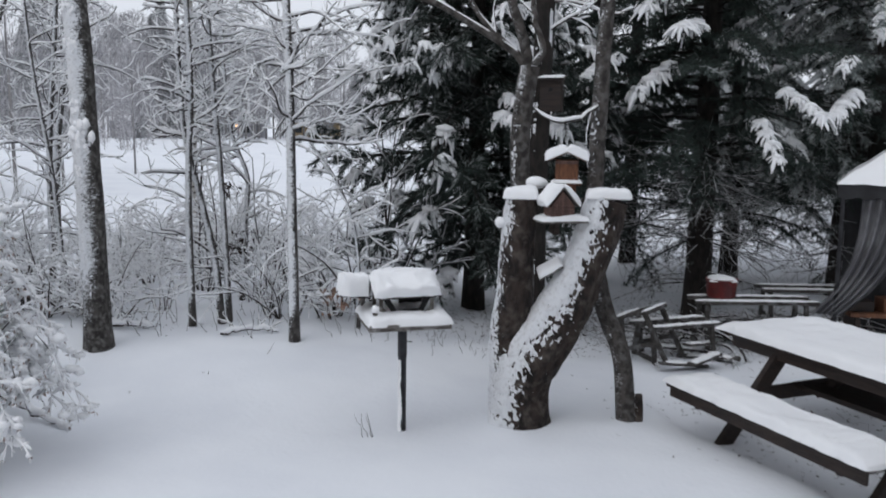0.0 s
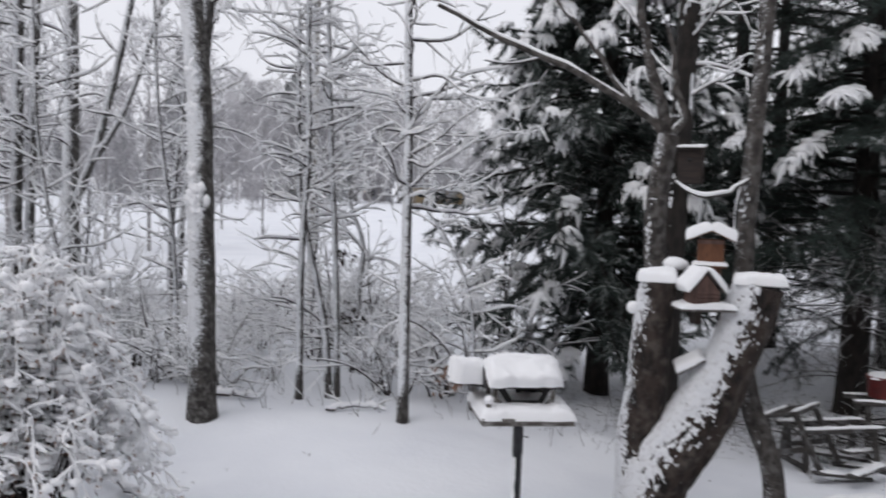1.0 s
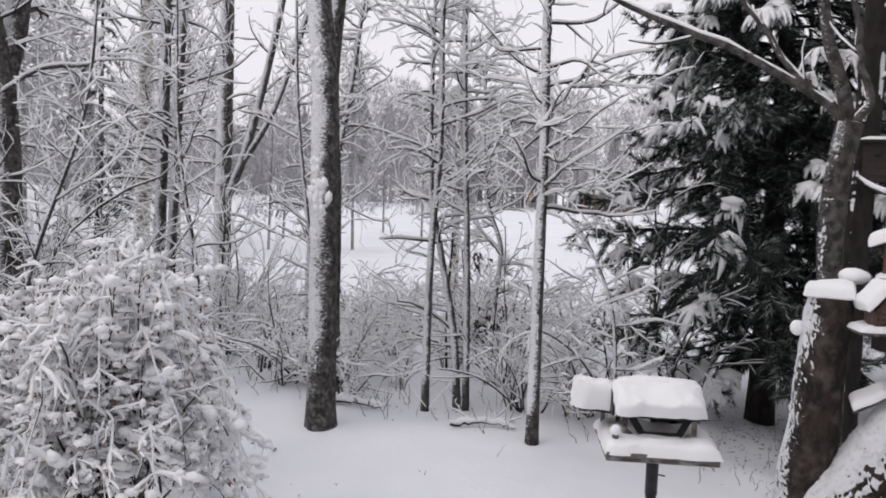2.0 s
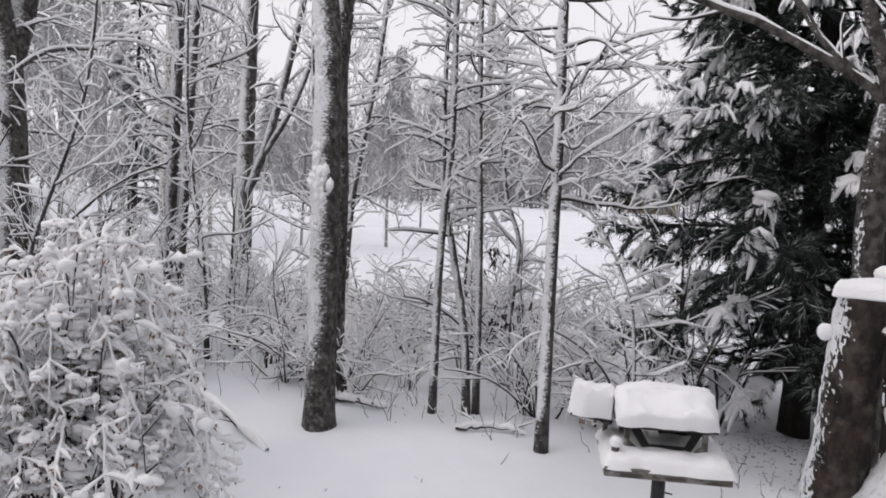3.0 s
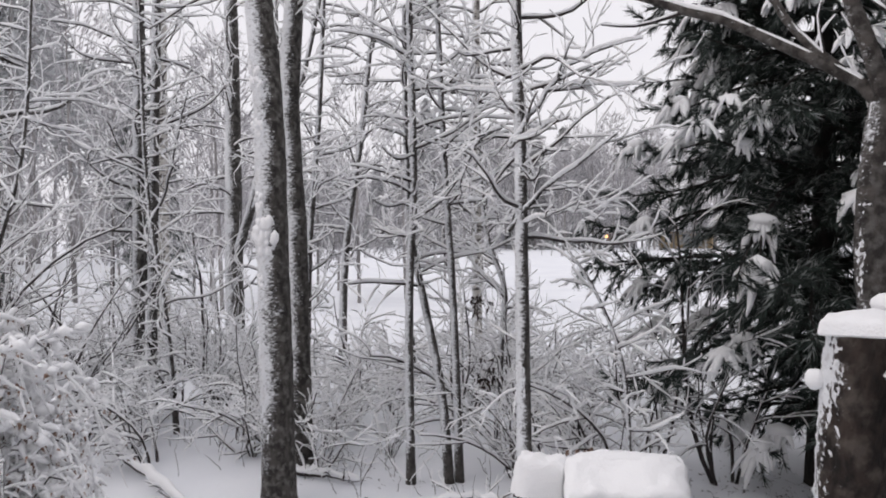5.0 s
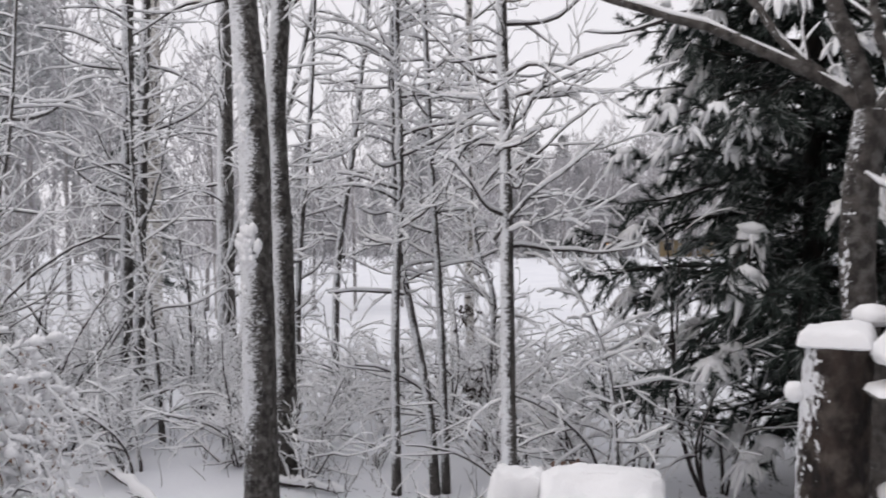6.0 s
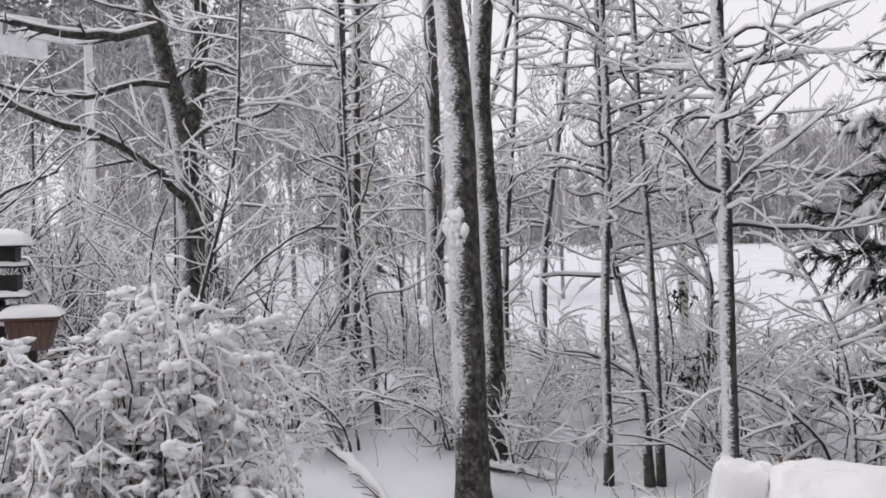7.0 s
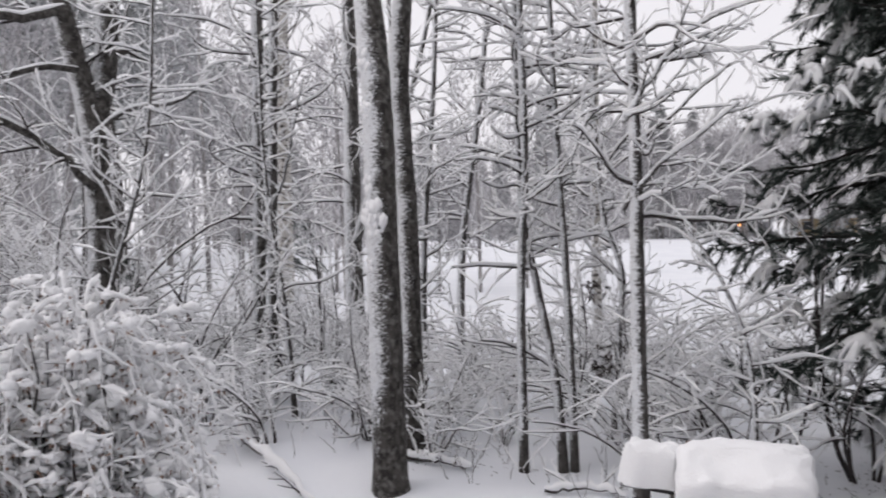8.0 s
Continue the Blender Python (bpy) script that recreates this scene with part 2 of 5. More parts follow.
def lathe(profile, k=20, m=None):
    """A turned shape from (radius, z) pairs."""
    out = Mesh()
    n = len(profile)
    a = np.arange(k) * 2 * math.pi / k
    v = np.array([[(r * math.cos(t), r * math.sin(t), z) for t in a] for r, z in profile]).reshape(-1, 3)
    if m is not None:
        v = np.array([m @ Vector(c) for c in v])
    i, j = np.meshgrid(np.arange(n - 1), np.arange(k), indexing="ij")
    j2 = (j + 1) % k
    out.add(v, np.stack([i * k + j, i * k + j2, (i + 1) * k + j2, (i + 1) * k + j], -1).reshape(-1, 4))
    return out


def snow_slab(lx, ly, h, m=None, seed=0, step=0.025, over=0.02, rough=0.012, power=6):
    """A loaf of lying snow with rounded, uneven edges on a flat board of lx by ly."""
    nx, ny = max(8, int(lx / step)), max(8, int(ly / step))
    out, v = Mesh(), []
    for side in (0, 1):
        v = []
        for i in range(nx + 1):
            for j in range(ny + 1):
                a, b = 2 * i / nx - 1, 2 * j / ny - 1
                a, b = math.copysign(abs(a) ** 0.6, a), math.copysign(abs(b) ** 0.6, b)
                edge = max(0.0, (1 - abs(a) ** power)) ** 0.5 * max(0.0, (1 - abs(b) ** power)) ** 0.5
                x, y = a * (lx / 2 + over), b * (ly / 2 + over)
                q = Vector((x * 5 + seed * 7.3, y * 5, seed * 3.1))
                wob = noise.noise(q) * rough * 1.6 + noise.noise(q * 3.7) * rough
                lip = noise.noise(q * 2.3 + Vector((9, 3, 1))) * rough * 1.3
                z = h * edge + wob * edge if side == 0 else -0.012 * edge + 0.0
                c = Vector((x + lip * a * abs(a) ** 5, y + lip * b * abs(b) ** 5, z))
                v.append(m @ c if m is not None else c)
        g = np.array(v)
        out.grid(g if side == 0 else g.reshape(nx + 1, ny + 1, 3)[:, ::-1].reshape(-1, 3), nx + 1, ny + 1)
    return out


def ico(sub):
    bm = bmesh.new()
    bmesh.ops.create_icosphere(bm, subdivisions=sub, radius=1.0)
    v = np.array([x.co for x in bm.verts])
    t = np.array([[x.index for x in f.verts] for f in bm.faces])
    bm.free()
    return v, t


ICO1, ICO2 = ico(1), ico(2)


def lumps(out, centres, sizes, rng, base=ICO1, rough=0.25):
    """Uneven snow lumps, sizes (n, 3)."""
    v0, t0 = base
    for c, s in zip(centres, sizes):
        a = rng.uniform(0, 2 * math.pi)
        d = v0 * (1 + rng.uniform(-rough, rough, (len(v0), 1)))
        x = d[:, 0] * math.cos(a) - d[:, 1] * math.sin(a)
        y = d[:, 0] * math.sin(a) + d[:, 1] * math.cos(a)
        out.add(np.stack([x * s[0], y * s[1], d[:, 2] * s[2]], 1) + c, None, t0)


def unit(v):
    return v / (np.linalg.norm(v) + 1e-9)


def bend(points, n):
    """A smooth line of n points through a few given ones."""
    p = np.asarray(points, float)
    d = np.concatenate([[0], np.cumsum(np.linalg.norm(np.diff(p, axis=0), axis=1))])
    s = np.linspace(0, d[-1], n)
    g = np.gradient(p, d, axis=0) if len(p) > 2 else np.repeat((p[1:] - p[:1]) / d[-1], 2, 0)
    k = np.clip(np.searchsorted(d, s, side="right") - 1, 0, len(p) - 2)
    h = (d[k + 1] - d[k])[:, None]
    u = ((s - d[k]) / (d[k + 1] - d[k]))[:, None]
    return ((2 * u**3 - 3 * u**2 + 1) * p[k] + (u**3 - 2 * u**2 + u) * h * g[k]
            + (-2 * u**3 + 3 * u**2) * p[k + 1] + (u**3 - u**2) * h * g[k + 1])


# ---------------------------------------------------------------- snow-laden wood
def snow_on(snow, p, r, s, rng, k=5, cover=1.0):
    """Snow lying along a branch: thick where it runs level, thin where it climbs."""
    p = np.asarray(p)
    n = len(p)
    t = np.gradient(p, axis=0)
    t /= np.linalg.norm(t, axis=1)[:, None] + 1e-9
    level = np.sqrt(np.clip(1 - t[:, 2] ** 2, 0, 1))
    th = s * (0.15 + 0.85 * level) * rng.uniform(0.55, 1.3, n)
    th[rng.random(n) > cover] *= 0.25
    th[0] *= 0.4
    th[-1] *= 0.5
    r = np.broadcast_to(r, (n,))
    c = p + np.array([0, 0, 1.0]) * (r * 0.8 + th * 0.65)[:, None] * level[:, None] + np.array([-0.75, -0.5, 0]) * (r * 0.5 * (1 - level))[:, None]
    snow.tube(c, r * 0.6 + th * 0.55, k, r * 0.25 + th * 0.75)


def branch(wood, snow, rng, p0, d, length, r, depth, s, up=0.15, wander=0.38, kids=5, k=4, spread=0.9, nseg=None):
    """A branch with its side branches, recursively."""
    n = nseg or max(4, int(length / 0.12) + 2)
    n = min(n, 10)
    pts, d = [np.asarray(p0, float)], unit(np.asarray(d, float))
    step = length / (n - 1)
    curl = rng.normal(0, wander * 0.3, 3)
    for _ in range(n - 1):
        curl = curl * 0.7 + rng.normal(0, wander * 0.28, 3)
        d = unit(d + curl + np.array([0, 0, up * 0.22]))
        pts.append(pts[-1] + d * step)
    pts = np.array(pts)
    rad = r * np.linspace(1, 0.35, n)
    wood.tube(pts, rad, k)
    snow_on(snow, pts, rad, s, rng)
    if depth > 0:
        for f in np.linspace(0.22, 0.97, kids) + rng.uniform(-0.06, 0.06, kids):
            f = min(max(f, 0.1), 0.99)
            i = min(int(f * (n - 1)), n - 2)
            q = pts[i] + (pts[i + 1] - pts[i]) * (f * (n - 1) - i)
            t = unit(pts[i + 1] - pts[i])
            side = unit(np.cross(t, rng.normal(0, 1, 3)))
            dd = unit(t * rng.uniform(0.5, 1.0) + side * spread * rng.uniform(0.6, 1.1))
            branch(wood, snow, rng, q, dd, length * rng.uniform(0.3, 0.55) * (1.15 - 0.5 * f), rad[i] * 0.6, depth - 1, s * 0.82,
                   up, wander, max(2, kids - 2), 3, spread)
    return pts


def trunk_mesh(path, r0, r1, seed, k=18, step=0.06, flare=0.25, rough=0.05):
    """A trunk with a flared foot and uneven bark."""
    p = np.asarray(path, float)
    length = np.linalg.norm(np.diff(p, axis=0), axis=1).sum()
    n = max(6, int(length / step))
    line = bend(p, n)
    f = np.linspace(0, 1, n)
    rad = r0 + (r1 - r0) * f + flare * r0 * np.exp(-f * length / 0.18)
    out = Mesh()
    out.tube(line, rad, k)
    v = out.v[0].reshape(n, k, 3)
    for i in range(n):
        for j in range(k):
            o = v[i, j] - line[i]
            q = Vector((o[0] * 9 + seed, o[1] * 9, line[i][2] * 2.2))
            v[i, j] = line[i] + o * (1 + rough * noise.noise(q) * 1.5 + rough * noise.noise(q * 3.1))
    out.v[0] = v.reshape(-1, 3)
    return out, line, rad


def plaster(snow, line, rad, seed, az=232, half=100, thick=0.03, bias=0.0, na=30, step=0.016, fade=None, fine=0.5):
    """Wind-blown snow stuck to one side of a trunk, ragged at its edges."""
    d = np.concatenate([[0], np.cumsum(np.linalg.norm(np.diff(line, axis=0), axis=1))])
    nz = int(d[-1] / step)
    s = np.linspace(0, d[-1], nz)
    c = np.stack([np.interp(s, d, line[:, i]) for i in range(3)], 1)
    r = np.interp(s, d, rad)
    v = np.zeros((nz, na, 3))
    for i in range(nz):
        more = 0.0 if fade is None else fade(s[i])
        for j in range(na):
            u = 2 * j / (na - 1) - 1
            a = radians(az + u * half)
            q = Vector((u * 2.2 + seed * 3.7, seed * 1.3, s[i] * 2.0))
            grainy = noise.noise(q) * 0.45 + noise.noise(q * 4.3) * 0.5 + noise.noise(Vector((u * 6 * r[i] / 0.12 + seed, 4, s[i] * 34))) * 0.75 * fine
            grainy += noise.noise(Vector((u * 22 * r[i] / 0.12 + seed, 8, s[i] * 60))) * 0.45 * fine
            cov = 0.42 - u * u * 1.1 + grainy + bias + more
            th = thick * (min(max(cov, -0.5), 0.25) * 0.8 + 0.55 * min(max(cov - 0.25, 0), 0.9)) * (1 + 0.4 * noise.noise(q * 2.1))
            o = r[i] * 0.995 + th
            v[i, j] = c[i] + np.array([math.cos(a) * o, math.sin(a) * o, 0])
    snow.grid(v.reshape(-1, 3), nz, na)


def ground_z(x, y):
    """The snow's height: level lawn, a low rise under the trees, then the wide field."""
    def step(a, lo, hi):
        u = min(max((a - lo) / (hi - lo), 0), 1)
        return u * u * (3 - 2 * u)
    z = 0.20 * step(y, 8.2, 10.4) * step(-x, -0.2, 2.4) + 0.10 * step(-x, 3.6, 6.0) * step(y, 6.0, 10)
    z += 0.95 * step(y, 15, 95) + 0.25 * step(-x, 6, 30) * step(-x - y, -30, 10)
    near = 1 - step(math.hypot(x, y - 9), 10, 30)
    # thinner snow trodden down beside and under the picnic table
    z -= 0.07 * step(0.88 * (x - 1.78) + 0.47 * (y - 9.0) + 0.05 * math.sin(y * 3), 0.0, 0.16) * (1 - step(y, 9.6, 10.6)) * (1 - step(x, 4.4, 5.4))
    z += 0.035 * noise.noise(Vector((x * 0.7, y * 0.7, 2.0))) * (0.4 + 0.6 * near)
    z += near * (0.012 * noise.noise(Vector((x * 2.6, y * 2.6, 5.0))) + 0.006 * noise.noise(Vector((x * 8, y * 8, 7.0))))
    z += near * step(y, 10.2, 11.5) * 0.10 * max(0, noise.noise(Vector((x * 1.6, y * 1.6, 11.0))))
    return z


def build_ground():
    def axis(lo, hi, fine, far):
        a = list(np.arange(lo, hi + 1e-6, fine))
        w, b, c = fine, a[0], a[-1]
        while c < far:
            w *= 1.25
            c += w
            b -= w
            a = [b] + a + [c]
        return np.array(a)
    xs, ys = axis(-9.5, 5.5, 0.1, 2500), axis(3.0, 15.0, 0.1, 2500)
    v = np.array([(x, y, ground_z(x, y)) for x in xs for y in ys])
    out = Mesh()
    out.grid(v, len(xs), len(ys))
    ob = new("ground", out.data("ground", SNOW_GROUND))
    tagged(ob, "lawn and open field under fresh white snow", "ground", kind="structure")


build_ground()


def shade_walls():
    """Plain unseen walls behind and beside the camera, added to shade the garden."""
    for name, size, at in (("shade_wall_south", (9.0, 0.3, 5.5), (0.75, -2.0, 2.6)), ("shade_wall_east", (0.3, 10.0, 5.0), (5.4, 3.2, 2.4))):
        tagged(part(name, box(size, pose(*at), 0.01), WOOD_STAIN, None), "plain dark timber wall, unseen, added to block skylight", "wall", kind="structure")


shade_walls()


def at_ground(x, y, dz=0.0):
    return (x, y, ground_z(x, y) + dz)


# ---------------------------------------------------------------- leafless trees
def bare_tree(name, x, y, path, r0, r1, label, seed, bark=None, boughs=(), side=10, side_from=1.2, side_len=(0.5, 1.3), depth=2,
              s=0.022, thick=0.03, bias=0.0, rise=0.35, group="garden trees", kids=4, half=100, forks=(), twigs=8, drift=None, clumps=()):
    """A leafless tree: trunk path relative to its foot, named boughs, and random side branches."""
    rng = np.random.default_rng(seed)
    bark = bark or (BARK if r0 > 0.08 else BARK_YOUNG)
    top = thing(name, pose(*at_ground(x, y, -0.03)), label, "tree", group)
    tm, line, rad = trunk_mesh(path, r0, r1, seed, k=18 if r0 > 0.08 else 10)
    wood, snow, rime = Mesh(), Mesh(), Mesh()
    plaster(rime, line, rad, seed, thick=thick, bias=bias - 0.5, half=half, na=24 if r0 > 0.08 else 12,
            fade=lambda d: (drift(d) if drift else 0.0) - 1.1 * math.exp(-(d / 0.6) ** 2), step=0.022, fine=0.8)
    z0 = ground_z(x, y) - 0.03
    for pts, a, b in forks:
        q = np.array(pts, float) - np.array([x, y, z0])
        fm, fl, fr = trunk_mesh(q, a, b, seed + 5, k=14, flare=0)
        tm.add(fm.v[0], fm.q[0])
        plaster(rime, fl, fr, seed + 9, thick=thick * 0.8, bias=bias - 0.5)
        for f in np.linspace(0.25, 0.95, 4):
            i = int(f * (len(fl) - 1))
            az = rng.uniform(0, 2 * math.pi)
            branch(wood, snow, rng, fl[i], (math.cos(az), math.sin(az), 0.5), rng.uniform(0.5, 1.1), fr[i] * 0.4, depth, s, kids=kids)
    for pts, a, b in boughs:
        q = bend(np.array(pts, float) - np.array([x, y, z0]), 12)
        q[1:-1] += rng.normal(0, 0.010, (10, 3))
        rr = np.linspace(a, b, 12)
        limb, load = Mesh(), Mesh()
        limb.tube(q, rr, 9)
        snow_on(load, q, rr, s * 0.8 + a * 0.12, rng, 8, 0.85)
        arm = part("bough", limb, bark, top)
        part("bough_snow", load, SNOW, arm)
        for f in np.linspace(0.2, 0.98, twigs):
            i = min(int(f * 11), 10)
            t = unit(q[i + 1] - q[i])
            sd = unit(np.cross(t, rng.normal(0, 1, 3)))
            branch(wood, snow, rng, q[i], t * 0.7 + sd * 0.9 + np.array([0, 0, 0.2]), rng.uniform(0.25, 0.6), rr[i] * 0.5, max(depth - 1, 0), s * 0.8, kids=4, k=3)
    side = int(side * 2.1)
    zs = np.linspace(side_from, line[-1][2] * 0.97, side) if side else []
    for z in zs:
        z += rng.uniform(-0.12, 0.12)
        i = int(np.clip(np.searchsorted(line[:, 2], z), 1, len(line) - 2))
        az = rng.uniform(0, 2 * math.pi)
        ln = rng.uniform(*side_len)
        branch(wood, snow, rng, line[i], (math.cos(az), math.sin(az), rise * rng.uniform(0.3, 1.8)), ln, min(rad[i] * 0.4, 0.008 + ln * 0.008), depth, s, kids=kids)
    stem = part("trunk", tm, bark, top)
    part("trunk_snow", rime, SNOW_RIME, stem, "windblown snow crusted on the bark")
    for z, az, size in clumps:
        i = int(np.clip(np.searchsorted(line[:, 2], z), 1, len(line) - 2))
        d = np.array([math.cos(radians(az)), math.sin(radians(az)), 0])
        side = np.array([-d[1], d[0], 0])
        lump = Mesh()
        n = 16
        c = [line[i] + d * (rad[i] - 0.006) + side * rng.normal(0, size * 0.7) + np.array([0, 0, rng.normal(0, size * 0.8)]) for _ in range(n)]
        lumps(lump, c, size * rng.uniform(0.3, 0.7, (n, 1)) * np.array([[0.8, 0.8, 1.2]]), rng, ICO1, 0.22)
        part("snow_clump", lump, SNOW, stem, "lump of snow stuck to the bark")
    if wood.n:
        tagged(part("crown", wood, BARK_TWIG, top, "thin dark leafless twigs"), kind="stuff")
    if snow.n:
        tagged(part("snow_cover", snow, SNOW, top, "white snow lying on the twigs"), kind="stuff")
    return top


bare_tree("tree", -4.33, 9.82, [(0, 0, -0.1), (-0.03, 0, 1.2), (-0.06, 0, 2.4), (-0.10, 0, 3.5), (-0.22, 0, 4.5), (-0.35, 0.1, 7.5)], 0.150, 0.10,
          "thick grey tree trunk plastered with snow on one side", 11, side=7, side_from=4.6, side_len=(0.8, 1.6), thick=0.04, bias=0.1,
          clumps=[(2.36, 268, 0.085), (2.28, 280, 0.06), (2.62, 255, 0.05), (3.72, 262, 0.06), (3.25, 258, 0.045), (1.95, 250, 0.04)], drift=lambda s: 0.75 * math.exp(-((s - 2.35) / 0.16) ** 2) + 0.5 * math.exp(-((s - 3.3) / 0.2) ** 2))
bare_tree("tree", -4.80, 10.62, [(0, 0, -0.1), (-0.02, 0, 1.2), (-0.05, 0, 2.4), (-0.12, 0, 3.6), (-0.04, 0, 4.6), (0.1, 0.1, 7.2)], 0.118, 0.08,
          "dark grey tree trunk with a snowy flank beside a thicker one", 12, side=7, side_from=4.4, side_len=(0.8, 1.5), bias=0.1,
          boughs=[([(-4.76, 10.55, 0.80), (-4.70, 10.5, 0.74), (-4.58, 10.45, 0.76), (-4.48, 10.4, 0.83)], 0.016, 0.008)])
bare_tree("birch_sapling", -2.30, 10.48, [(0, 0, -0.1), (-0.02, 0, 2.2), (-0.03, 0, 3.1), (-0.06, 0, 4.1), (-0.12, 0.1, 6.4)], 0.066, 0.03,
          "slender young tree with long level boughs under snow", 13, side=16, side_from=2.4, side_len=(0.5, 1.1), rise=0.2, thick=0.024, bias=0.05, half=110, s=0.018,
          boughs=[([(-2.48, 10.45, 3.65), (-2.76, 10.45, 3.72), (-3.06, 10.45, 3.76), (-3.38, 10.45, 3.88)], 0.022, 0.009),
                  ([(-2.48, 10.45, 3.39), (-2.62, 10.45, 3.36), (-2.76, 10.45, 3.20), (-2.86, 10.45, 3.0), (-2.9, 10.45, 2.8)], 0.020, 0.008),
                  ([(-2.40, 10.45, 3.26), (-2.2, 10.45, 3.48), (-2.02, 10.45, 3.7), (-1.86, 10.45, 3.83), (-1.63, 10.45, 3.91), (-1.3, 10.45, 3.95)], 0.026, 0.010),
                  ([(-2.05, 10.45, 3.65), (-1.75, 10.45, 3.65), (-1.3, 10.45, 3.61)], 0.016, 0.007),
                  ([(-2.42, 10.45, 3.22), (-2.17, 10.45, 3.32), (-1.97, 10.45, 3.42)], 0.024, 0.014),
                  ([(-2.42, 10.45, 2.55), (-2.12, 10.45, 2.86), (-1.88, 10.45, 3.02), (-1.5, 10.45, 3.27)], 0.022, 0.009),
                  ([(-2.3, 10.45, 2.62), (-1.88, 10.45, 2.70), (-1.6, 10.45, 2.62)], 0.014, 0.006)])
bare_tree("sapling", -3.76, 10.98, [(0, 0, -0.1), (0.01, 0, 2.1), (0.05, 0, 2.7), (0.02, 0, 4.3), (0, 0, 6.2)], 0.046, 0.02,
          "thin snow-lined sapling at the edge of the thicket", 14, side=14, side_from=1.9, side_len=(0.5, 1.1), thick=0.016, bias=0.2, half=100)
bare_tree("sapling", -3.46, 11.2, [(0, 0, -0.1), (-0.09, 0, 0.85), (-0.30, 0, 1.8), (-0.44, 0, 2.4), (-0.47, 0, 2.85), (-0.5, 0, 4.6)], 0.048, 0.018,
          "thin leaning sapling with snow on its upper side", 15, side=11, side_from=1.8, side_len=(0.4, 1.0), thick=0.016, bias=0.0)
bare_tree("sapling", -3.40, 11.28, [(0, 0, -0.1), (-0.07, 0, 1.8), (-0.17, 0, 3.3), (-0.22, 0, 4.4), (-0.3, 0, 6.0)], 0.042, 0.018,
          "thin upright sapling growing close to a leaning one", 16, side=12, side_from=2.2, side_len=(0.4, 1.1), thick=0.016, bias=0.1)
dark_sapling = bare_tree("sapling", -3.75, 12.6, [(0, 0, -0.1), (0.08, 0, 1.2), (0.12, 0, 1.75), (-0.08, 0, 2.3), (-0.16, 0, 2.85), (-0.2, 0, 4.2)], 0.040, 0.016,
                         "thin sapling with a few dead brown leaf bunches", 17, side=13, side_from=1.1, side_len=(0.4, 1.0), thick=0.015, bias=0.1)
bare_tree("birch", -5.85, 15.8, [(0, 0, -0.1), (0, 0, 3.5), (0.03, 0, 9.0)], 0.085, 0.04,
          "pale straight birch standing behind the thicket", 18, bark=BARK_BIRCH, side=20, side_from=2.0, side_len=(0.7, 1.6), thick=0.02, bias=0.2)
bare_tree("sapling", -8.6, 15.9, [(0, 0, -0.1), (0.1, 0, 2.0), (0.45, 0, 4.0), (0.85, 0, 7.0)], 0.075, 0.03,
          "thin tree leaning over the thicket", 19, side=16, side_from=1.8, side_len=(0.7, 1.5), thick=0.02, bias=0.1)
bare_tree("alder", -9.1, 9.77, [(0, 0, -0.2), (0, 0, 1.5), (0, -0.03, 2.8), (0, -0.13, 3.65), (0, -0.36, 4.5), (0, -0.55, 5.2), (0, -0.8, 7.0)], 0.20, 0.09,
          "old forked tree with long level boughs under snow", 20, bark=BARK, side=8, side_from=2.6, side_len=(0.8, 1.7), thick=0.03, bias=-0.1, s=0.022,
          forks=[([(-9.1, 9.68, 3.75), (-9.1, 9.82, 4.2), (-9.1, 9.89, 4.8), (-9.1, 9.9, 5.5), (-9.1, 10.1, 7.2)], 0.15, 0.10)],
          boughs=[([(-9.0, 9.62, 3.0), (-8.9, 9.31, 3.23), (-8.9, 9.0, 3.45), (-8.9, 8.57, 3.69), (-8.9, 8.02, 3.8), (-8.9, 7.67, 3.93), (-8.9, 7.3, 4.2)], 0.055, 0.028),
                  ([(-9.0, 9.3, 5.05), (-8.9, 8.8, 4.85), (-8.9, 8.41, 4.81), (-8.9, 7.87, 4.79), (-8.9, 7.3, 4.9)], 0.060, 0.03),
                  ([(-9.0, 9.45, 4.36), (-8.9, 8.99, 4.31), (-8.9, 8.39, 4.09), (-8.9, 7.5, 4.15)], 0.040, 0.018),
                  ([(-9.0, 9.6, 3.6), (-8.7, 9.9, 3.9), (-8.4, 10.3, 4.0), (-8.0, 10.7, 4.3)], 0.035, 0.014)])
bare_tree("tree", -8.28, 11.42, [(0, 0, -0.1), (0.06, 0, 1.2), (0.10, 0, 3.1), (0.12, 0, 5.3), (0.1, 0, 7.4)], 0.085, 0.06,
          "slim grey tree with a snow-covered flank", 21, side=10, side_from=2.2, side_len=(0.7, 1.4), thick=0.026, bias=0.25)
bare_tree("tree", -8.10, 11.52, [(0, 0, -0.1), (0.02, 0, 1.3), (0.08, 0, 3.1), (0.16, 0, 5.2), (0.3, 0, 7.4)], 0.070, 0.05,
          "slim dark tree grown close beside a lighter one", 22, side=11, side_from=2.6, side_len=(0.7, 1.4), thick=0.02, bias=-0.1,
          boughs=[([(-8.05, 11.5, 2.7), (-7.7, 11.45, 3.2), (-7.45, 11.4, 3.7), (-7.25, 11.4, 4.3)], 0.022, 0.010)])
bare_tree("birch", -13.1, 15.8, [(0, 0, -0.1), (0, 0, 4.0), (0.05, 0, 10)], 0.17, 0.10,
          "white-barked birch with dark scars in the wood", 23, bark=BARK_BIRCH, side=16, side_from=3.0, side_len=(1.0, 2.0), thick=0.02, bias=-0.3)
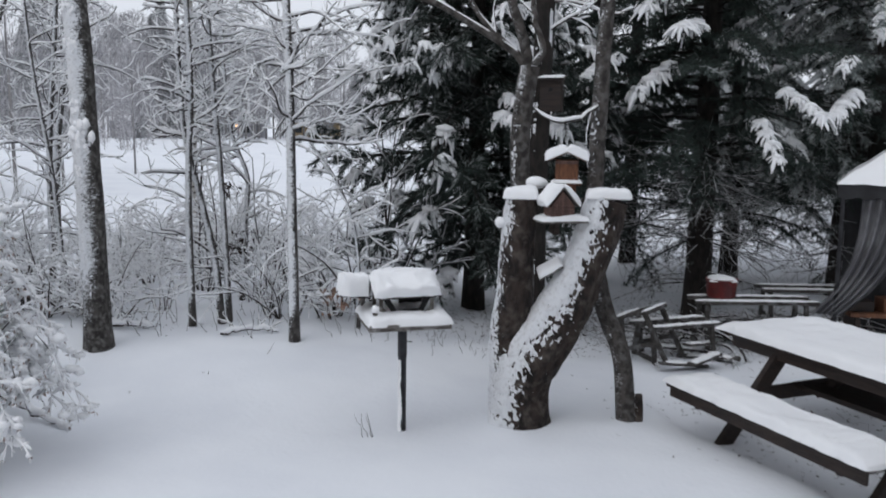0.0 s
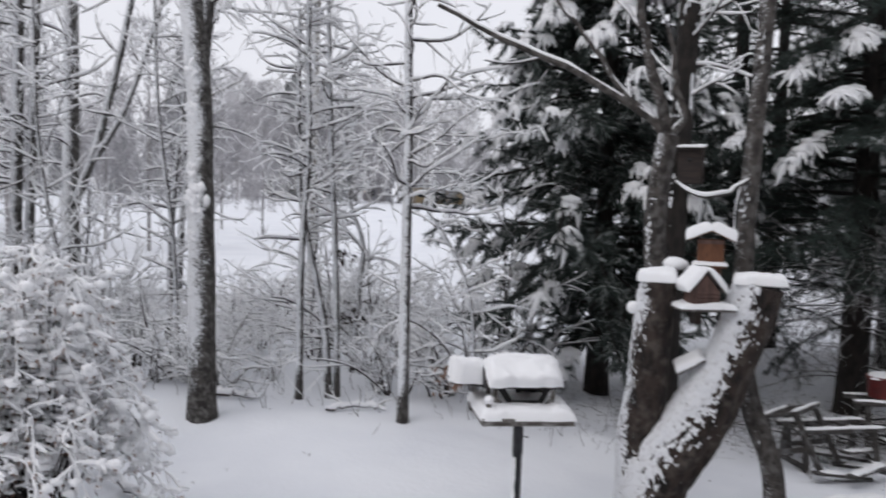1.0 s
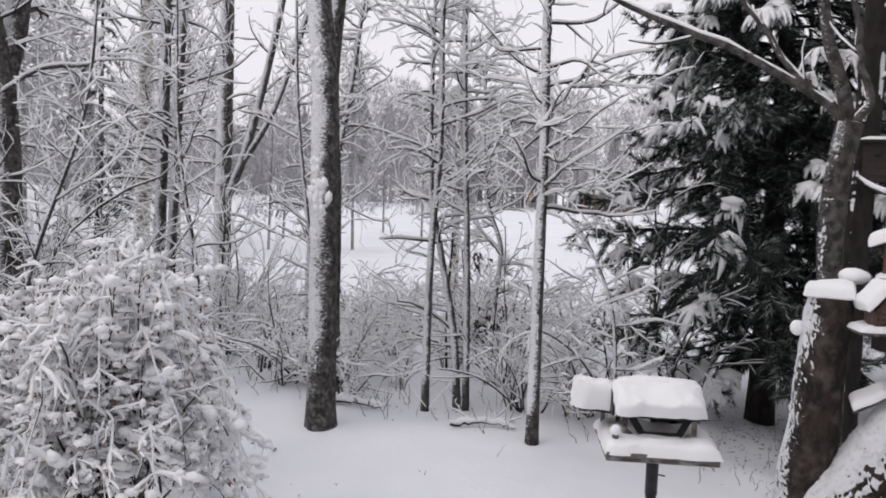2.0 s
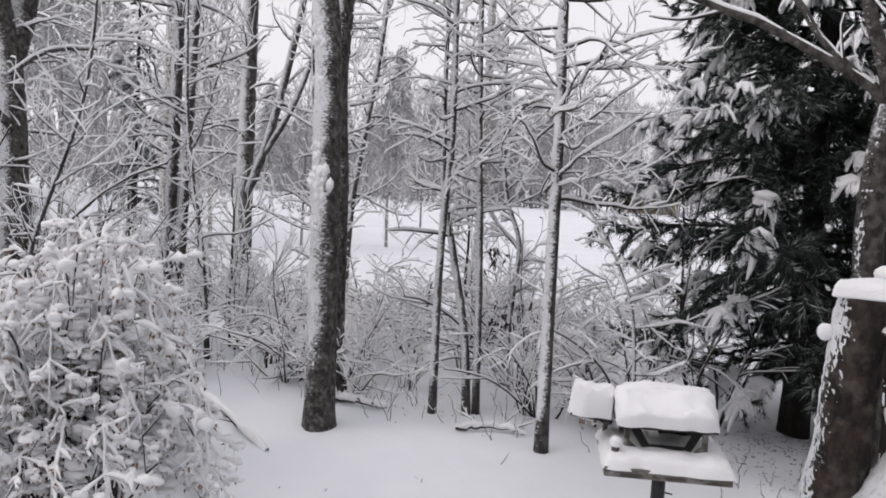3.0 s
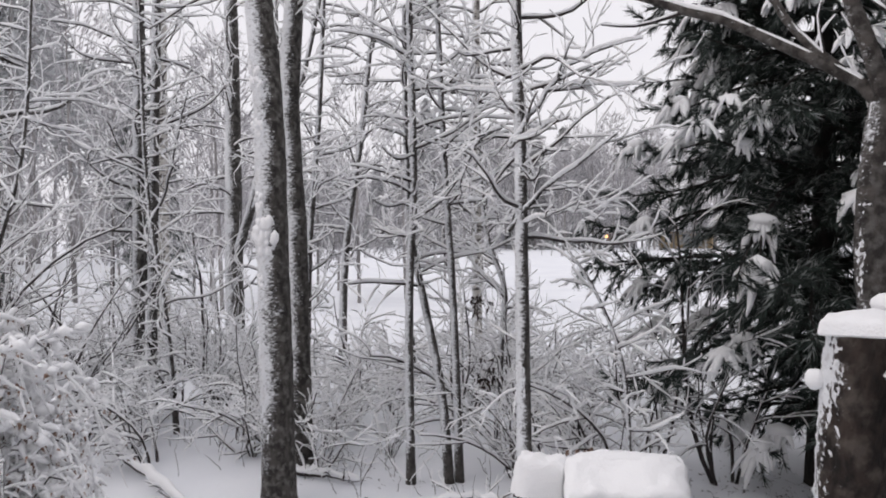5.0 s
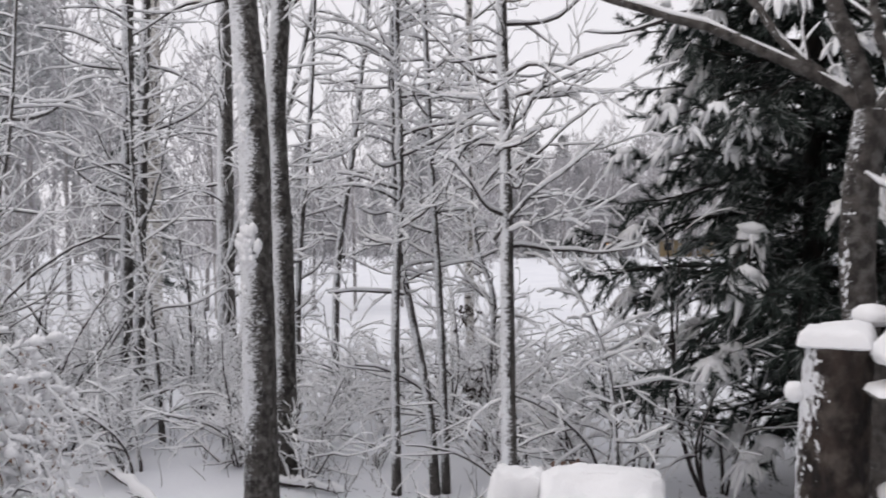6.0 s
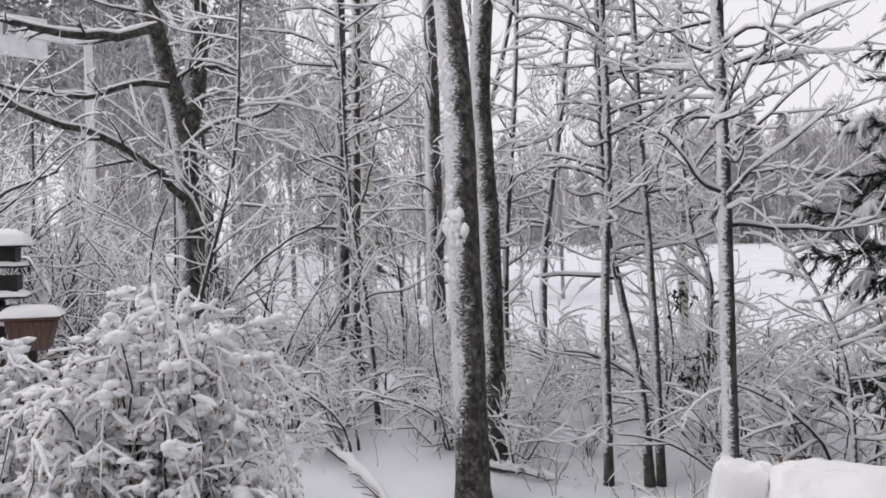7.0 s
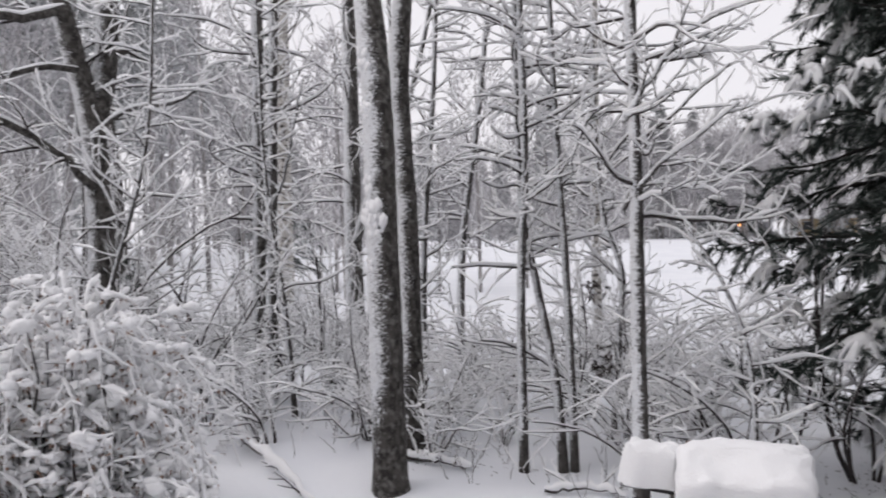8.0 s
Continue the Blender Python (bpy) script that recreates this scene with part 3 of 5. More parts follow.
bare_tree("tree", -10.2, 15.0, [(0, 0, -0.1), (-0.05, 0, 1.8), (-0.05, 0, 3.8), (-0.15, 0, 9.5)], 0.17, 0.09,
          "dark tree trunk with steep forks behind the thicket", 24, side=14, side_from=1.2, side_len=(0.9, 1.8), thick=0.028, bias=0.0,
          forks=[([(-10.2, 15.0, 2.2), (-9.75, 14.9, 3.0), (-9.35, 14.9, 4.2), (-8.9, 14.9, 6.0), (-8.5, 14.9, 8.0)], 0.085, 0.04),
                 ([(-9.8, 14.9, 2.9), (-9.2, 14.9, 3.7), (-8.6, 14.9, 5.0), (-8.0, 14.9, 7.0)], 0.06, 0.03)])
bare_tree("tree", -12.6, 11.9, [(0, 0, -0.1), (0.05, 0, 2.2), (-0.3, 0, 4.5), (-0.8, 0, 8.5)], 0.11, 0.06,
          "leaning grey tree beyond the forked one", 25, side=12, side_from=1.6, side_len=(0.8, 1.7), thick=0.024, bias=0.1)
bare_tree("tree", -7.0, 13.2, [(0, 0, -0.1), (0.05, 0, 2.0), (0.25, 0, 4.0), (0.4, 0, 7.0)], 0.05, 0.02,
          "thin snow-lined tree within the thicket", 26, side=15, side_from=1.2, side_len=(0.6, 1.3), thick=0.018, bias=0.2)
bare_tree("tree", -6.3, 12.4, [(0, 0, -0.1), (-0.1, 0, 1.5), (-0.35, 0, 3.2), (-0.5, 0, 6.0)], 0.036, 0.015,
          "thin crooked tree within the thicket", 27, side=13, side_from=0.9, side_len=(0.5, 1.2), thick=0.015, bias=0.2)
bare_tree("sapling", -1.75, 11.3, [(0, 0, -0.1), (0.0, 0, 0.9), (-0.05, 0, 1.3), (-0.22, 0, 1.75), (-0.36, 0, 2.0), (-0.6, 0, 2.3)], 0.026, 0.012,
          "thin arching sapling bowed by snow", 28, side=8, side_from=0.6, side_len=(0.3, 0.8), thick=0.012, bias=0.1)
bare_tree("tree", -6.9, 10.9, [(0, 0, -0.1), (-0.15, 0, 1.2), (-0.45, 0, 2.6), (-0.6, 0, 5.0)], 0.035, 0.015,
          "thin leaning tree in front of the thicket", 29, side=11, side_from=0.8, side_len=(0.5, 1.1), thick=0.014, bias=0.2)
bare_tree("tree", -8.0, 8.9, [(0, 0, -0.1), (0.3, 0.15, 1.5), (0.9, 0.3, 3.2), (1.1, 0.3, 4.8)], 0.035, 0.015,
          "thin crooked tree by the old forked one", 30, side=10, side_from=1.0, side_len=(0.5, 1.2), thick=0.014, bias=0.2)
# the trees behind the stump
bare_tree("old_tree", 0.32, 10.0, [(0.05, 0, -0.1), (0.0, 0, 1.6), (-0.06, 0, 2.4), (-0.03, 0, 2.95), (0.02, 0, 3.3)], 0.095, 0.10,
          "grey knotty tree parting into snowy limbs", 31, bark=BARK_OLD, side=0, thick=0.024, bias=-0.35, s=0.015, twigs=3, depth=1,
          boughs=[([(0.35, 10.0, 3.2), (0.12, 10.0, 3.47), (-0.12, 10.0, 3.59), (-0.55, 10.0, 3.86), (-1.05, 10.0, 4.08), (-1.9, 10.0, 4.5)], 0.043, 0.022),
                  ([(0.14, 10.0, 3.44), (-0.17, 10.0, 3.76), (-0.37, 10.0, 4.05), (-0.8, 10.0, 4.6)], 0.032, 0.016),
                  ([(0.36, 10.0, 3.2), (0.22, 9.95, 3.7), (0.10, 9.95, 4.13), (-0.05, 9.9, 5.0)], 0.060, 0.030),
                  ([(0.36, 9.98, 3.25), (0.45, 9.9, 3.35), (0.40, 9.85, 3.7), (0.30, 9.8, 4.2)], 0.035, 0.020)])
bare_tree("old_tree", 0.42, 11.2, [(0, 0, -0.1), (-0.02, 0, 1.4), (0.0, 0, 2.8), (0.03, 0, 4.1), (0.05, 0, 8.0)], 0.13, 0.09,
          "dark straight trunk carrying a nest box", 32, bark=BARK_DARK, side=8, side_from=3.4, side_len=(0.6, 1.2), thick=0.012, bias=-0.6)
bare_tree("old_tree", 1.36, 8.93, [(0, 0, -0.12), (-0.03, 0, 0.3), (-0.09, 0, 0.68), (-0.22, 0.02, 1.0), (-0.33, 0.05, 1.45), (-0.36, 0.05, 2.2), (-0.34, 0.05, 3.0), (-0.30, 0.05, 3.9), (-0.25, 0.05, 6.5)],
          0.088, 0.05, "thin crooked grey tree rising behind the forked stump", 33, bark=BARK_OLD, side=3, side_from=4.6, side_len=(0.5, 1.0), thick=0.024, bias=-0.25, twigs=1, depth=0,
          boughs=[([(1.02, 8.95, 2.86), (0.86, 8.82, 2.74), (0.66, 8.76, 2.70), (0.45, 8.75, 2.81)], 0.014, 0.008)])


# ---------------------------------------------------------------- thicket
def shrub(seed, height, stems, spread, label, s=0.02, depth=2, lean=0.5, up=-0.05):
    rng = np.random.default_rng(seed)
    top = thing("shrub", Matrix(), label, "shrub", "thicket shrubs")
    wood, snow = Mesh(), Mesh()
    for _ in range(stems):
        az = rng.uniform(0, 2 * math.pi)
        tilt = rng.uniform(0.1, lean)
        h = height * rng.uniform(0.55, 1.1)
        branch(wood, snow, rng, (math.cos(az) * 0.08, math.sin(az) * 0.08, -0.08), (math.cos(az) * tilt, math.sin(az) * tilt, 1.0),
               h, 0.008 + 0.006 * h, depth, s, up=up, wander=0.30, kids=6, spread=spread, nseg=9)
    tagged(part("wood", wood, BARK_TWIG, top), kind="stuff")
    tagged(part("snow_cover", snow, SNOW, top, "snow lying on every twig"), kind="stuff")
    return top


kinds = [shrub(101, 1.5, 5, 1.0, "twiggy leafless shrub loaded with snow", 0.019, lean=0.7),
         shrub(102, 2.1, 6, 0.9, "tall leafless shrub with snowy arching twigs", 0.018, lean=0.6),
         shrub(103, 1.1, 7, 1.1, "low twiggy shrub half buried in snow", 0.019, lean=1.0),
         shrub(104, 2.6, 5, 0.85, "tall thin-stemmed shrub dusted with snow", 0.016, lean=0.4),
         shrub(105, 1.6, 7, 1.2, "wide leafless shrub bent under snow", 0.022, lean=1.1),
         shrub(106, 2.5, 6, 0.66, "upright many-stemmed shrub with snow on every twig", 0.016, lean=0.45, up=0.35),
         shrub(107, 1.4, 7, 0.75, "low shrub of steep snowy stems", 0.014, lean=0.75, up=0.30)]
grey_shrub = shrub(108, 2.3, 10, 0.8, "dense grey-brown twigs with little snow", 0.010, lean=0.6, up=0.2)
grey_shrub.matrix_world = pose(*at_ground(-9.9, 8.3))
prng = np.random.default_rng(77)
SPOTS = [(-6.1, 9.95, 4), (-5.5, 10.7, 2), (-5.15, 11.3, 0), (-4.4, 11.4, 0), (-2.9, 11.6, 1), (-1.9, 12.2, 3), (-1.3, 12.7, 3),
         (-4.4, 12.8, 5), (-5.6, 12.3, 6), (-2.75, 11.6, 6), (-5.0, 10.95, 6), (-6.1, 11.1, 6), (-7.2, 11.6, 5), (-6.9, 10.2, 6), (-7.9, 10.2, 5)]
for i, (x, y, k) in enumerate(SPOTS):
    first = kinds[k].location.length < 1e-6
    m = pose(*at_ground(x, y), 0, 0, prng.uniform(0, 360))
    if first:
        kinds[k].matrix_world = m
    else:
        copy_thing(kinds[k], m)
for i in range(44):
    u, w = prng.random(), prng.random()
    x = -12.5 + 10.4 * u
    y = 10.9 + 5.5 * w + 0.5 * math.sin(x * 1.7) - (0.9 if x < -6.2 else 0.0) - (1.0 if x < -8.5 else 0)
    k = int(prng.choice([0, 1, 2, 3, 4, 6]))
    m = pose(*at_ground(x, y), 0, 0, prng.uniform(0, 360)) @ Matrix.Scale(prng.uniform(0.8, 1.15), 4)
    c = copy_thing(kinds[k], m)
    c.scale = [m.to_scale()[0]] * 3
for i in range(22):
    x, y = prng.uniform(-16, -7.5), prng.uniform(6.5, 13.5)
    if x > -9 and y < 9:
        y = prng.uniform(9.3, 13)
    m = pose(*at_ground(x, y), 0, 0, prng.uniform(0, 360))
    c = copy_thing(grey_shrub if i % 2 else kinds[int(prng.integers(0, 5))], m)
    c.scale = [prng.uniform(1.1, 1.6)] * 3
for i in range(32):
    x, y = prng.uniform(-16.5, -8.6), prng.uniform(4.2, 10.0)
    c = copy_thing(grey_shrub if i % 4 else kinds[3], pose(*at_ground(x, y), 0, 0, prng.uniform(0, 360)))
    c.scale = [prng.uniform(1.3, 1.8)] * 3


# ---------------------------------------------------------------- conifers
def needles(out, p, d, rng, per, length, width, droop):
    """Many slim needle sprays round the points p along the directions d."""
    n = len(p)
    p, d = np.repeat(p, per, 0), np.repeat(d, per, 0)
    side = rng.normal(0, 1, p.shape)
    dirs = d * rng.uniform(0.2, 1.0, (len(p), 1)) + side * 0.5 + np.array([0, 0, -droop])
    dirs /= np.linalg.norm(dirs, axis=1)[:, None]
    ln = length * rng.uniform(0.6, 1.3, (len(p), 1))
    w = np.cross(dirs, rng.normal(0, 1, p.shape))
    w /= np.linalg.norm(w, axis=1)[:, None] + 1e-9
    p = p + rng.normal(0, 0.012, p.shape)
    v = np.stack([p - w * width, p + w * width, p + dirs * ln], 1).reshape(-1, 3)
    out.add(v, None, np.arange(len(v)).reshape(-1, 3))


def hand(snow, q, e, rng, size, fall=0.30):
    """A hand of lying snow: a rounded back with fingers that spread forwards and hang."""
    e = unit(np.array([e[0], e[1], min(e[2], 0.1)]))
    s = unit(np.cross(e, (0, 0, 1)))
    lumps(snow, [q + np.array([0, 0, 0.012])], [np.array([0.085, 0.085, 0.042]) * size * rng.uniform(0.8, 1.2)], rng, ICO1, 0.2)
    count = int(rng.integers(17, 24))
    for k in range(count):
        a = radians(-105 + 210 * (k + rng.uniform(-0.4, 0.4)) / (count - 1))
        d = unit(e * math.cos(a) + s * math.sin(a) + np.array([0, 0, rng.uniform(-0.12, 0.10)]))
        ln = size * rng.uniform(0.09, 0.27) * (0.62 + 0.38 * math.cos(a))
        p = [q + d * 0.02 * size + np.array([0, 0, 0.02])]
        for _ in range(4):
            d = unit(d + np.array([0, 0, -fall * 1.2]) + rng.normal(0, 0.10, 3))
            p.append(p[-1] + d * ln / 4)
        r = rng.uniform(0.010, 0.020) * size * np.array([1.5, 1.25, 1.05, 0.9, 0.35]) * rng.uniform(0.7, 1.3, 5)
        snow.tube(np.array(p), r * 1.15, 4, r * 0.85)


def pad(snow, pts, rng, size):
    """Snow on the outer part of a bough: overlapping hands down to its tip."""
    n = len(pts) - 1
    length = np.linalg.norm(np.diff(pts, axis=0), axis=1).sum()
    back = min(0.62, 0.75 / length)
    for g in np.linspace(1 - back, 0.97, 4):
        j = min(int(g * n), n - 1)
        q = pts[j] + (pts[j + 1] - pts[j]) * (g * n - j)
        hand(snow, q + np.array([0, 0, 0.045]), pts[-1] - pts[j], rng, size * (1.25 - 0.35 * g) * rng.uniform(0.85, 1.15), 0.20)


PINE_Z = (0.55, 0.9, 1.4, 1.9, 2.8, 3.6, 4.5, 6.0, 8.4)
PINE_REACH = (0.80, 1.45, 2.08, 2.44, 2.40, 1.98, 1.60, 1.15, 0.15)


def stone_pine(x, y, height, label, seed):
    """A dense pine: boughs in whorls, branchlets set with brushes of long needles, dusted on top, and hands of snow."""
    rng = np.random.default_rng(seed)
    top = thing("pine", pose(*at_ground(x, y, -0.05)), label, "tree", "evergreens")
    tm, line, rad = trunk_mesh([(0, 0, -0.1), (0.02, 0, 2.5), (0.0, 0.02, height)], 0.165, 0.02, seed, k=14, step=0.12)
    part("trunk", tm, BARK_DARK, top)
    wood, snow = Mesh(), Mesh()
    bq, be, bl = [], [], []
    z = 0.72
    while z < height - 0.3:
        for az in rng.uniform(0, 360) + np.arange(7) * 51.4 + rng.uniform(-22, 22, 7):
            if rng.random() < (0.06 if z > 1.4 else 0.22):
                continue
            h = z + rng.uniform(-0.15, 0.15)
            ln = float(np.interp(h, PINE_Z, PINE_REACH)) * rng.uniform(0.66, 1.06) + 0.05
            n = max(6, int(ln / 0.13))
            a = radians(az)
            d = np.array([math.cos(a), math.sin(a), 0.28])
            pts = [np.array([0, 0, h])]
            for j in range(n):
                f = j / n
                d = unit(d + np.array([0, 0, (-0.95 if f < 0.6 else 0.55) / n]) + rng.normal(0, 0.07, 3))
                pts.append(pts[-1] + d * ln / n)
            pts = np.array(pts)
            wood.tube(pts, np.linspace(0.013 + 0.007 * ln, 0.005, n + 1), 4)
            loaded = rng.random() < (0.55 if h > 2.4 else 0.13)
            dusty = rng.uniform(0.12, 0.68) + (0.12 if h > 2.6 else 0.0)
            tw = max(6, int(ln / 0.070))
            for m in range(tw):
                g = 0.10 + 0.90 * (m + rng.random()) / tw
                j = min(int(g * n), n - 1)
                q = pts[j] + (pts[j + 1] - pts[j]) * (g * n - j)
                t = unit(pts[j + 1] - pts[j])
                sd = unit(np.cross(t, (0, 0, 1))) * (1 if m % 2 else -1)
                e = unit(t * 0.6 + sd * rng.uniform(0.1, 1.0) + np.array([0, 0, rng.uniform(-1.15, 0.55)]))
                l2 = rng.uniform(0.16, 0.42) * (1.15 - 0.4 * g) * min(1.0, 0.5 + ln * 0.4)
                k = max(2, int(l2 / 0.095))
                tp = [q]
                for _ in range(k):
                    e = unit(e + np.array([0, 0, rng.uniform(-0.22, 0.10)]) + rng.normal(0, 0.10, 3))
                    tp.append(tp[-1] + e * l2 / k)
                    bq.append(tp[-1])
                    be.append(e)
                    bl.append(dusty)
                wood.tube(np.array(tp), np.linspace(0.005, 0.003, k + 1), 3)
            if loaded and ln > 0.7:
                for g in (0.74, 0.96):
                    j = min(int(g * n), n - 1)
                    hand(snow, pts[j] + np.array([0, 0, 0.05]), pts[-1] - pts[j - 1], rng, rng.uniform(1.1, 1.7), 0.34)
        z += 0.20
    per = 26
    q, e = np.repeat(np.array(bq), per, 0), np.repeat(np.array(be), per, 0)
    dust = np.repeat(np.array(bl), per)
    out = rng.normal(0, 1, q.shape)
    out -= e * (out * e).sum(1)[:, None]
    out /= np.linalg.norm(out, axis=1)[:, None] + 1e-9
    along = rng.uniform(-0.11, 0.02, (len(q), 1))
    d = e + out * rng.uniform(0.25, 1.0, (len(q), 1)) + np.array([0, 0, -0.16])
    d /= np.linalg.norm(d, axis=1)[:, None]
    w = np.cross(d, rng.normal(0, 1, q.shape))
    w /= np.linalg.norm(w, axis=1)[:, None] + 1e-9
    root = q + e * along
    wid = 0.0058
    tri = np.stack([root - w * wid, root + w * wid, root + d * rng.uniform(0.075, 0.135, (len(q), 1))], 1)
    white = (out[:, 2] > 0.1) & (rng.random(len(q)) < dust)
    for name, pick, mat, tag in (("foliage", ~white, NEEDLE, "dark green brushes of long needles"), ("frosted_foliage", white, NEEDLE_FROST, "needles dusted with snow from above")):
        mesh = Mesh()
        v = tri[pick].reshape(-1, 3)
        mesh.add(v, None, np.arange(len(v)).reshape(-1, 3))
        tagged(part(name, mesh, mat, top, tag), kind="stuff")
    tagged(part("bough_frame", wood, BARK_DARK, top), kind="stuff")
    tagged(part("snow_cover", snow, SNOW, top, "white hands of snow on the boughs"), kind="stuff")


def conifer(name, x, y, height, r0, low, reach, label, seed, count=110, frost=0.15, snowy=0.4, per=12, droop=0.5, seg=0.075, sharp=0.75, dead=0,
            length=0.088, width=0.0072, gap=0.085, base=1.0, dust=0.35, bare=2.9, chosen=()):
    """An evergreen with drooping boughs, hanging side twigs, needles and snow pads."""
    rng = np.random.default_rng(seed)
    top = thing(name, pose(*at_ground(x, y, -0.05)), label, "tree", "evergreens")
    tm, line, rad = trunk_mesh([(0, 0, -0.1), (0.02, 0, height * 0.3), (0.0, 0.02, height)], r0, 0.02, seed, k=14, step=0.12)
    part("trunk", tm, BARK_DARK, top)
    wood, snow, green, pale = Mesh(), Mesh(), Mesh(), Mesh()
    gp, gd, fp, fd = [], [], [], []
    for i in range(count + len(chosen)):
        f = (i + rng.random()) / count
        z = low + (height * 0.96 - low) * f
        az = rng.uniform(0, 2 * math.pi)
        ln = reach * min(1.0, base + f * 2.4) * (1 - f) ** sharp * rng.uniform(0.62, 1.04) + 0.15 if f < 1 else 0.3
        if i >= count:
            z, az, ln = chosen[i - count][0], radians(chosen[i - count][1]), chosen[i - count][2]
        n = max(6, int(ln / 0.14))
        d = np.array([math.cos(az), math.sin(az), rng.uniform(-0.05, 0.25)])
        pts = [np.array([0, 0, z])]
        for j in range(n):
            d = unit(d + np.array([0, 0, -droop * 2.2 * (0.4 + j / n) / n]) + rng.normal(0, 0.05, 3))
            pts.append(pts[-1] + d * ln / n)
        pts = np.array(pts)
        wood.tube(pts, np.linspace(0.012 + 0.006 * ln, 0.004, n + 1), 4)
        load = (rng.random() < snowy and z > bare) or i >= count
        cold = rng.random() < frost
        tw = int(ln / gap)
        for m in range(tw):
            g = 0.14 + 0.86 * (m + rng.random()) / tw
            j = min(int(g * n), n - 1)
            q = pts[j] + (pts[j + 1] - pts[j]) * (g * n - j)
            t = unit(pts[j + 1] - pts[j])
            s = unit(np.cross(t, (0, 0, 1))) * (1 if m % 2 else -1)
            e = unit(t * 0.8 + s * rng.uniform(0.3, 1.1) + np.array([0, 0, rng.uniform(-0.35, 0.15)]))
            l2 = min(0.34, ln * rng.uniform(0.08, 0.20)) * (1.2 - 0.55 * g) + 0.08
            k = max(3, int(l2 / seg))
            tp = [q]
            for _ in range(k):
                e = unit(e + np.array([0, 0, -0.75 * droop / k]) + rng.normal(0, 0.06, 3))
                tp.append(tp[-1] + e * l2 / k)
            tp = np.array(tp)
            td = np.gradient(tp, axis=0)
            td /= np.linalg.norm(td, axis=1)[:, None]
            grey = rng.random() < (0.75 if cold else dust)
            (fp if grey else gp).append(tp)
            (fd if grey else gd).append(td)
        if load and ln > 0.6:
            pad(snow, pts, rng, rng.uniform(0.8, 1.25) if i < count else 1.5)
        gp.append(pts[n // 3:])
        gd.append(np.repeat([unit(pts[-1] - pts[0])], len(pts[n // 3:]), 0))
    for _ in range(dead):
        az, z = rng.uniform(0, 2 * math.pi), rng.uniform(0.5, low + 0.6)
        branch(wood, snow, rng, (0, 0, z), (math.cos(az), math.sin(az), -0.05), rng.uniform(0.9, 2.0), 0.011, 2, 0.0015, up=-0.12, wander=0.2, kids=6, k=3)
    if gp:
        needles(green, np.concatenate(gp), np.concatenate(gd), rng, per, length, width, 0.35 * droop)
    if fp:
        needles(pale, np.concatenate(fp), np.concatenate(fd), rng, per, length, width, 0.35 * droop)
    tagged(part("bough_frame", wood, BARK_DARK, top), kind="stuff")
    tagged(part("foliage", green, NEEDLE, top, "dark green drooping needles"), kind="stuff")
    if pale.n:
        tagged(part("frosted_foliage", pale, NEEDLE_FROST, top, "needles greyed by rime"), kind="stuff")
    if snow.n:
        tagged(part("snow_cover", snow, SNOW, top, "white pads of snow on the boughs"), kind="stuff")
    return top


stone_pine(-0.55, 13.4, 8.6, "large dark pine with tufted boughs and hands of snow", 201)
conifer("spruce", 2.66, 13.8, 11.0, 0.20, 2.2, 3.0, "tall dark spruce with bare lower trunk and snowy boughs", 202, count=170, frost=0.04, snowy=0.12, per=9, dead=60, droop=0.34, dust=0.03,
        chosen=[(3.95, 244, 1.70), (4.0, 278, 1.55), (4.5, 230, 1.70), (3.0, 305, 1.65), (4.7, 258, 1.3), (4.45, 300, 1.6), (3.72, 241, 1.85)])
conifer("spruce", 5.2, 15.8, 11.0, 0.20, 1.6, 3.2, "tall spruce with rimed hanging boughs", 203, count=130, frost=0.6, snowy=0.6, per=8, dead=20, droop=0.34, dust=0.2)
conifer("spruce", 1.2, 16.4, 11.5, 0.18, 1.3, 2.8, "dark spruce behind the garden", 204, count=120, frost=0.02, snowy=0.03, per=6, dead=20, droop=0.5, dust=0.03)
conifer("spruce", 4.9, 13.6, 10.0, 0.16, 2.2, 2.4, "snowy spruce above the canopy", 205, count=130, frost=0.75, snowy=0.75, per=8, dead=10, droop=0.40, dust=0.4)
conifer("spruce", 7.6, 15.0, 11.0, 0.18, 0.8, 3.0, "spruce closing the garden's edge", 206, count=80, frost=0.5, snowy=0.7, per=6)
conifer("spruce", 3.7, 17.2, 11.0, 0.17, 0.9, 2.6, "dark spruce standing deep in shade", 209, count=95, frost=0.05, snowy=0.05, per=6, dead=24, droop=0.5, dust=0.05, length=0.09, width=0.007)
conifer("spruce", 2.0, 18.6, 11.0, 0.17, 0.7, 2.6, "dark spruce behind the first row", 210, count=95, frost=0.05, snowy=0.05, per=6, dead=16, droop=0.5, dust=0.05, length=0.09, width=0.007)
conifer("spruce", 6.4, 18.0, 11.0, 0.17, 0.7, 2.8, "dark spruce at the back of the garden", 211, count=90, frost=0.1, snowy=0.1, per=6, droop=0.5, dust=0.1, length=0.09, width=0.007)
conifer("spruce", -11.0, 11.3, 1.9, 0.03, 0.1, 0.8, "small young spruce covered in snow", 207, count=30, frost=0.7, snowy=0.9, per=8, bare=0.2)
conifer("spruce", -22.0, 22.5, 9.0, 0.14, 0.8, 1.9, "frosted spruce far behind the thicket", 208, count=70, frost=0.9, snowy=0.5, per=7, length=0.12, width=0.012, gap=0.1)
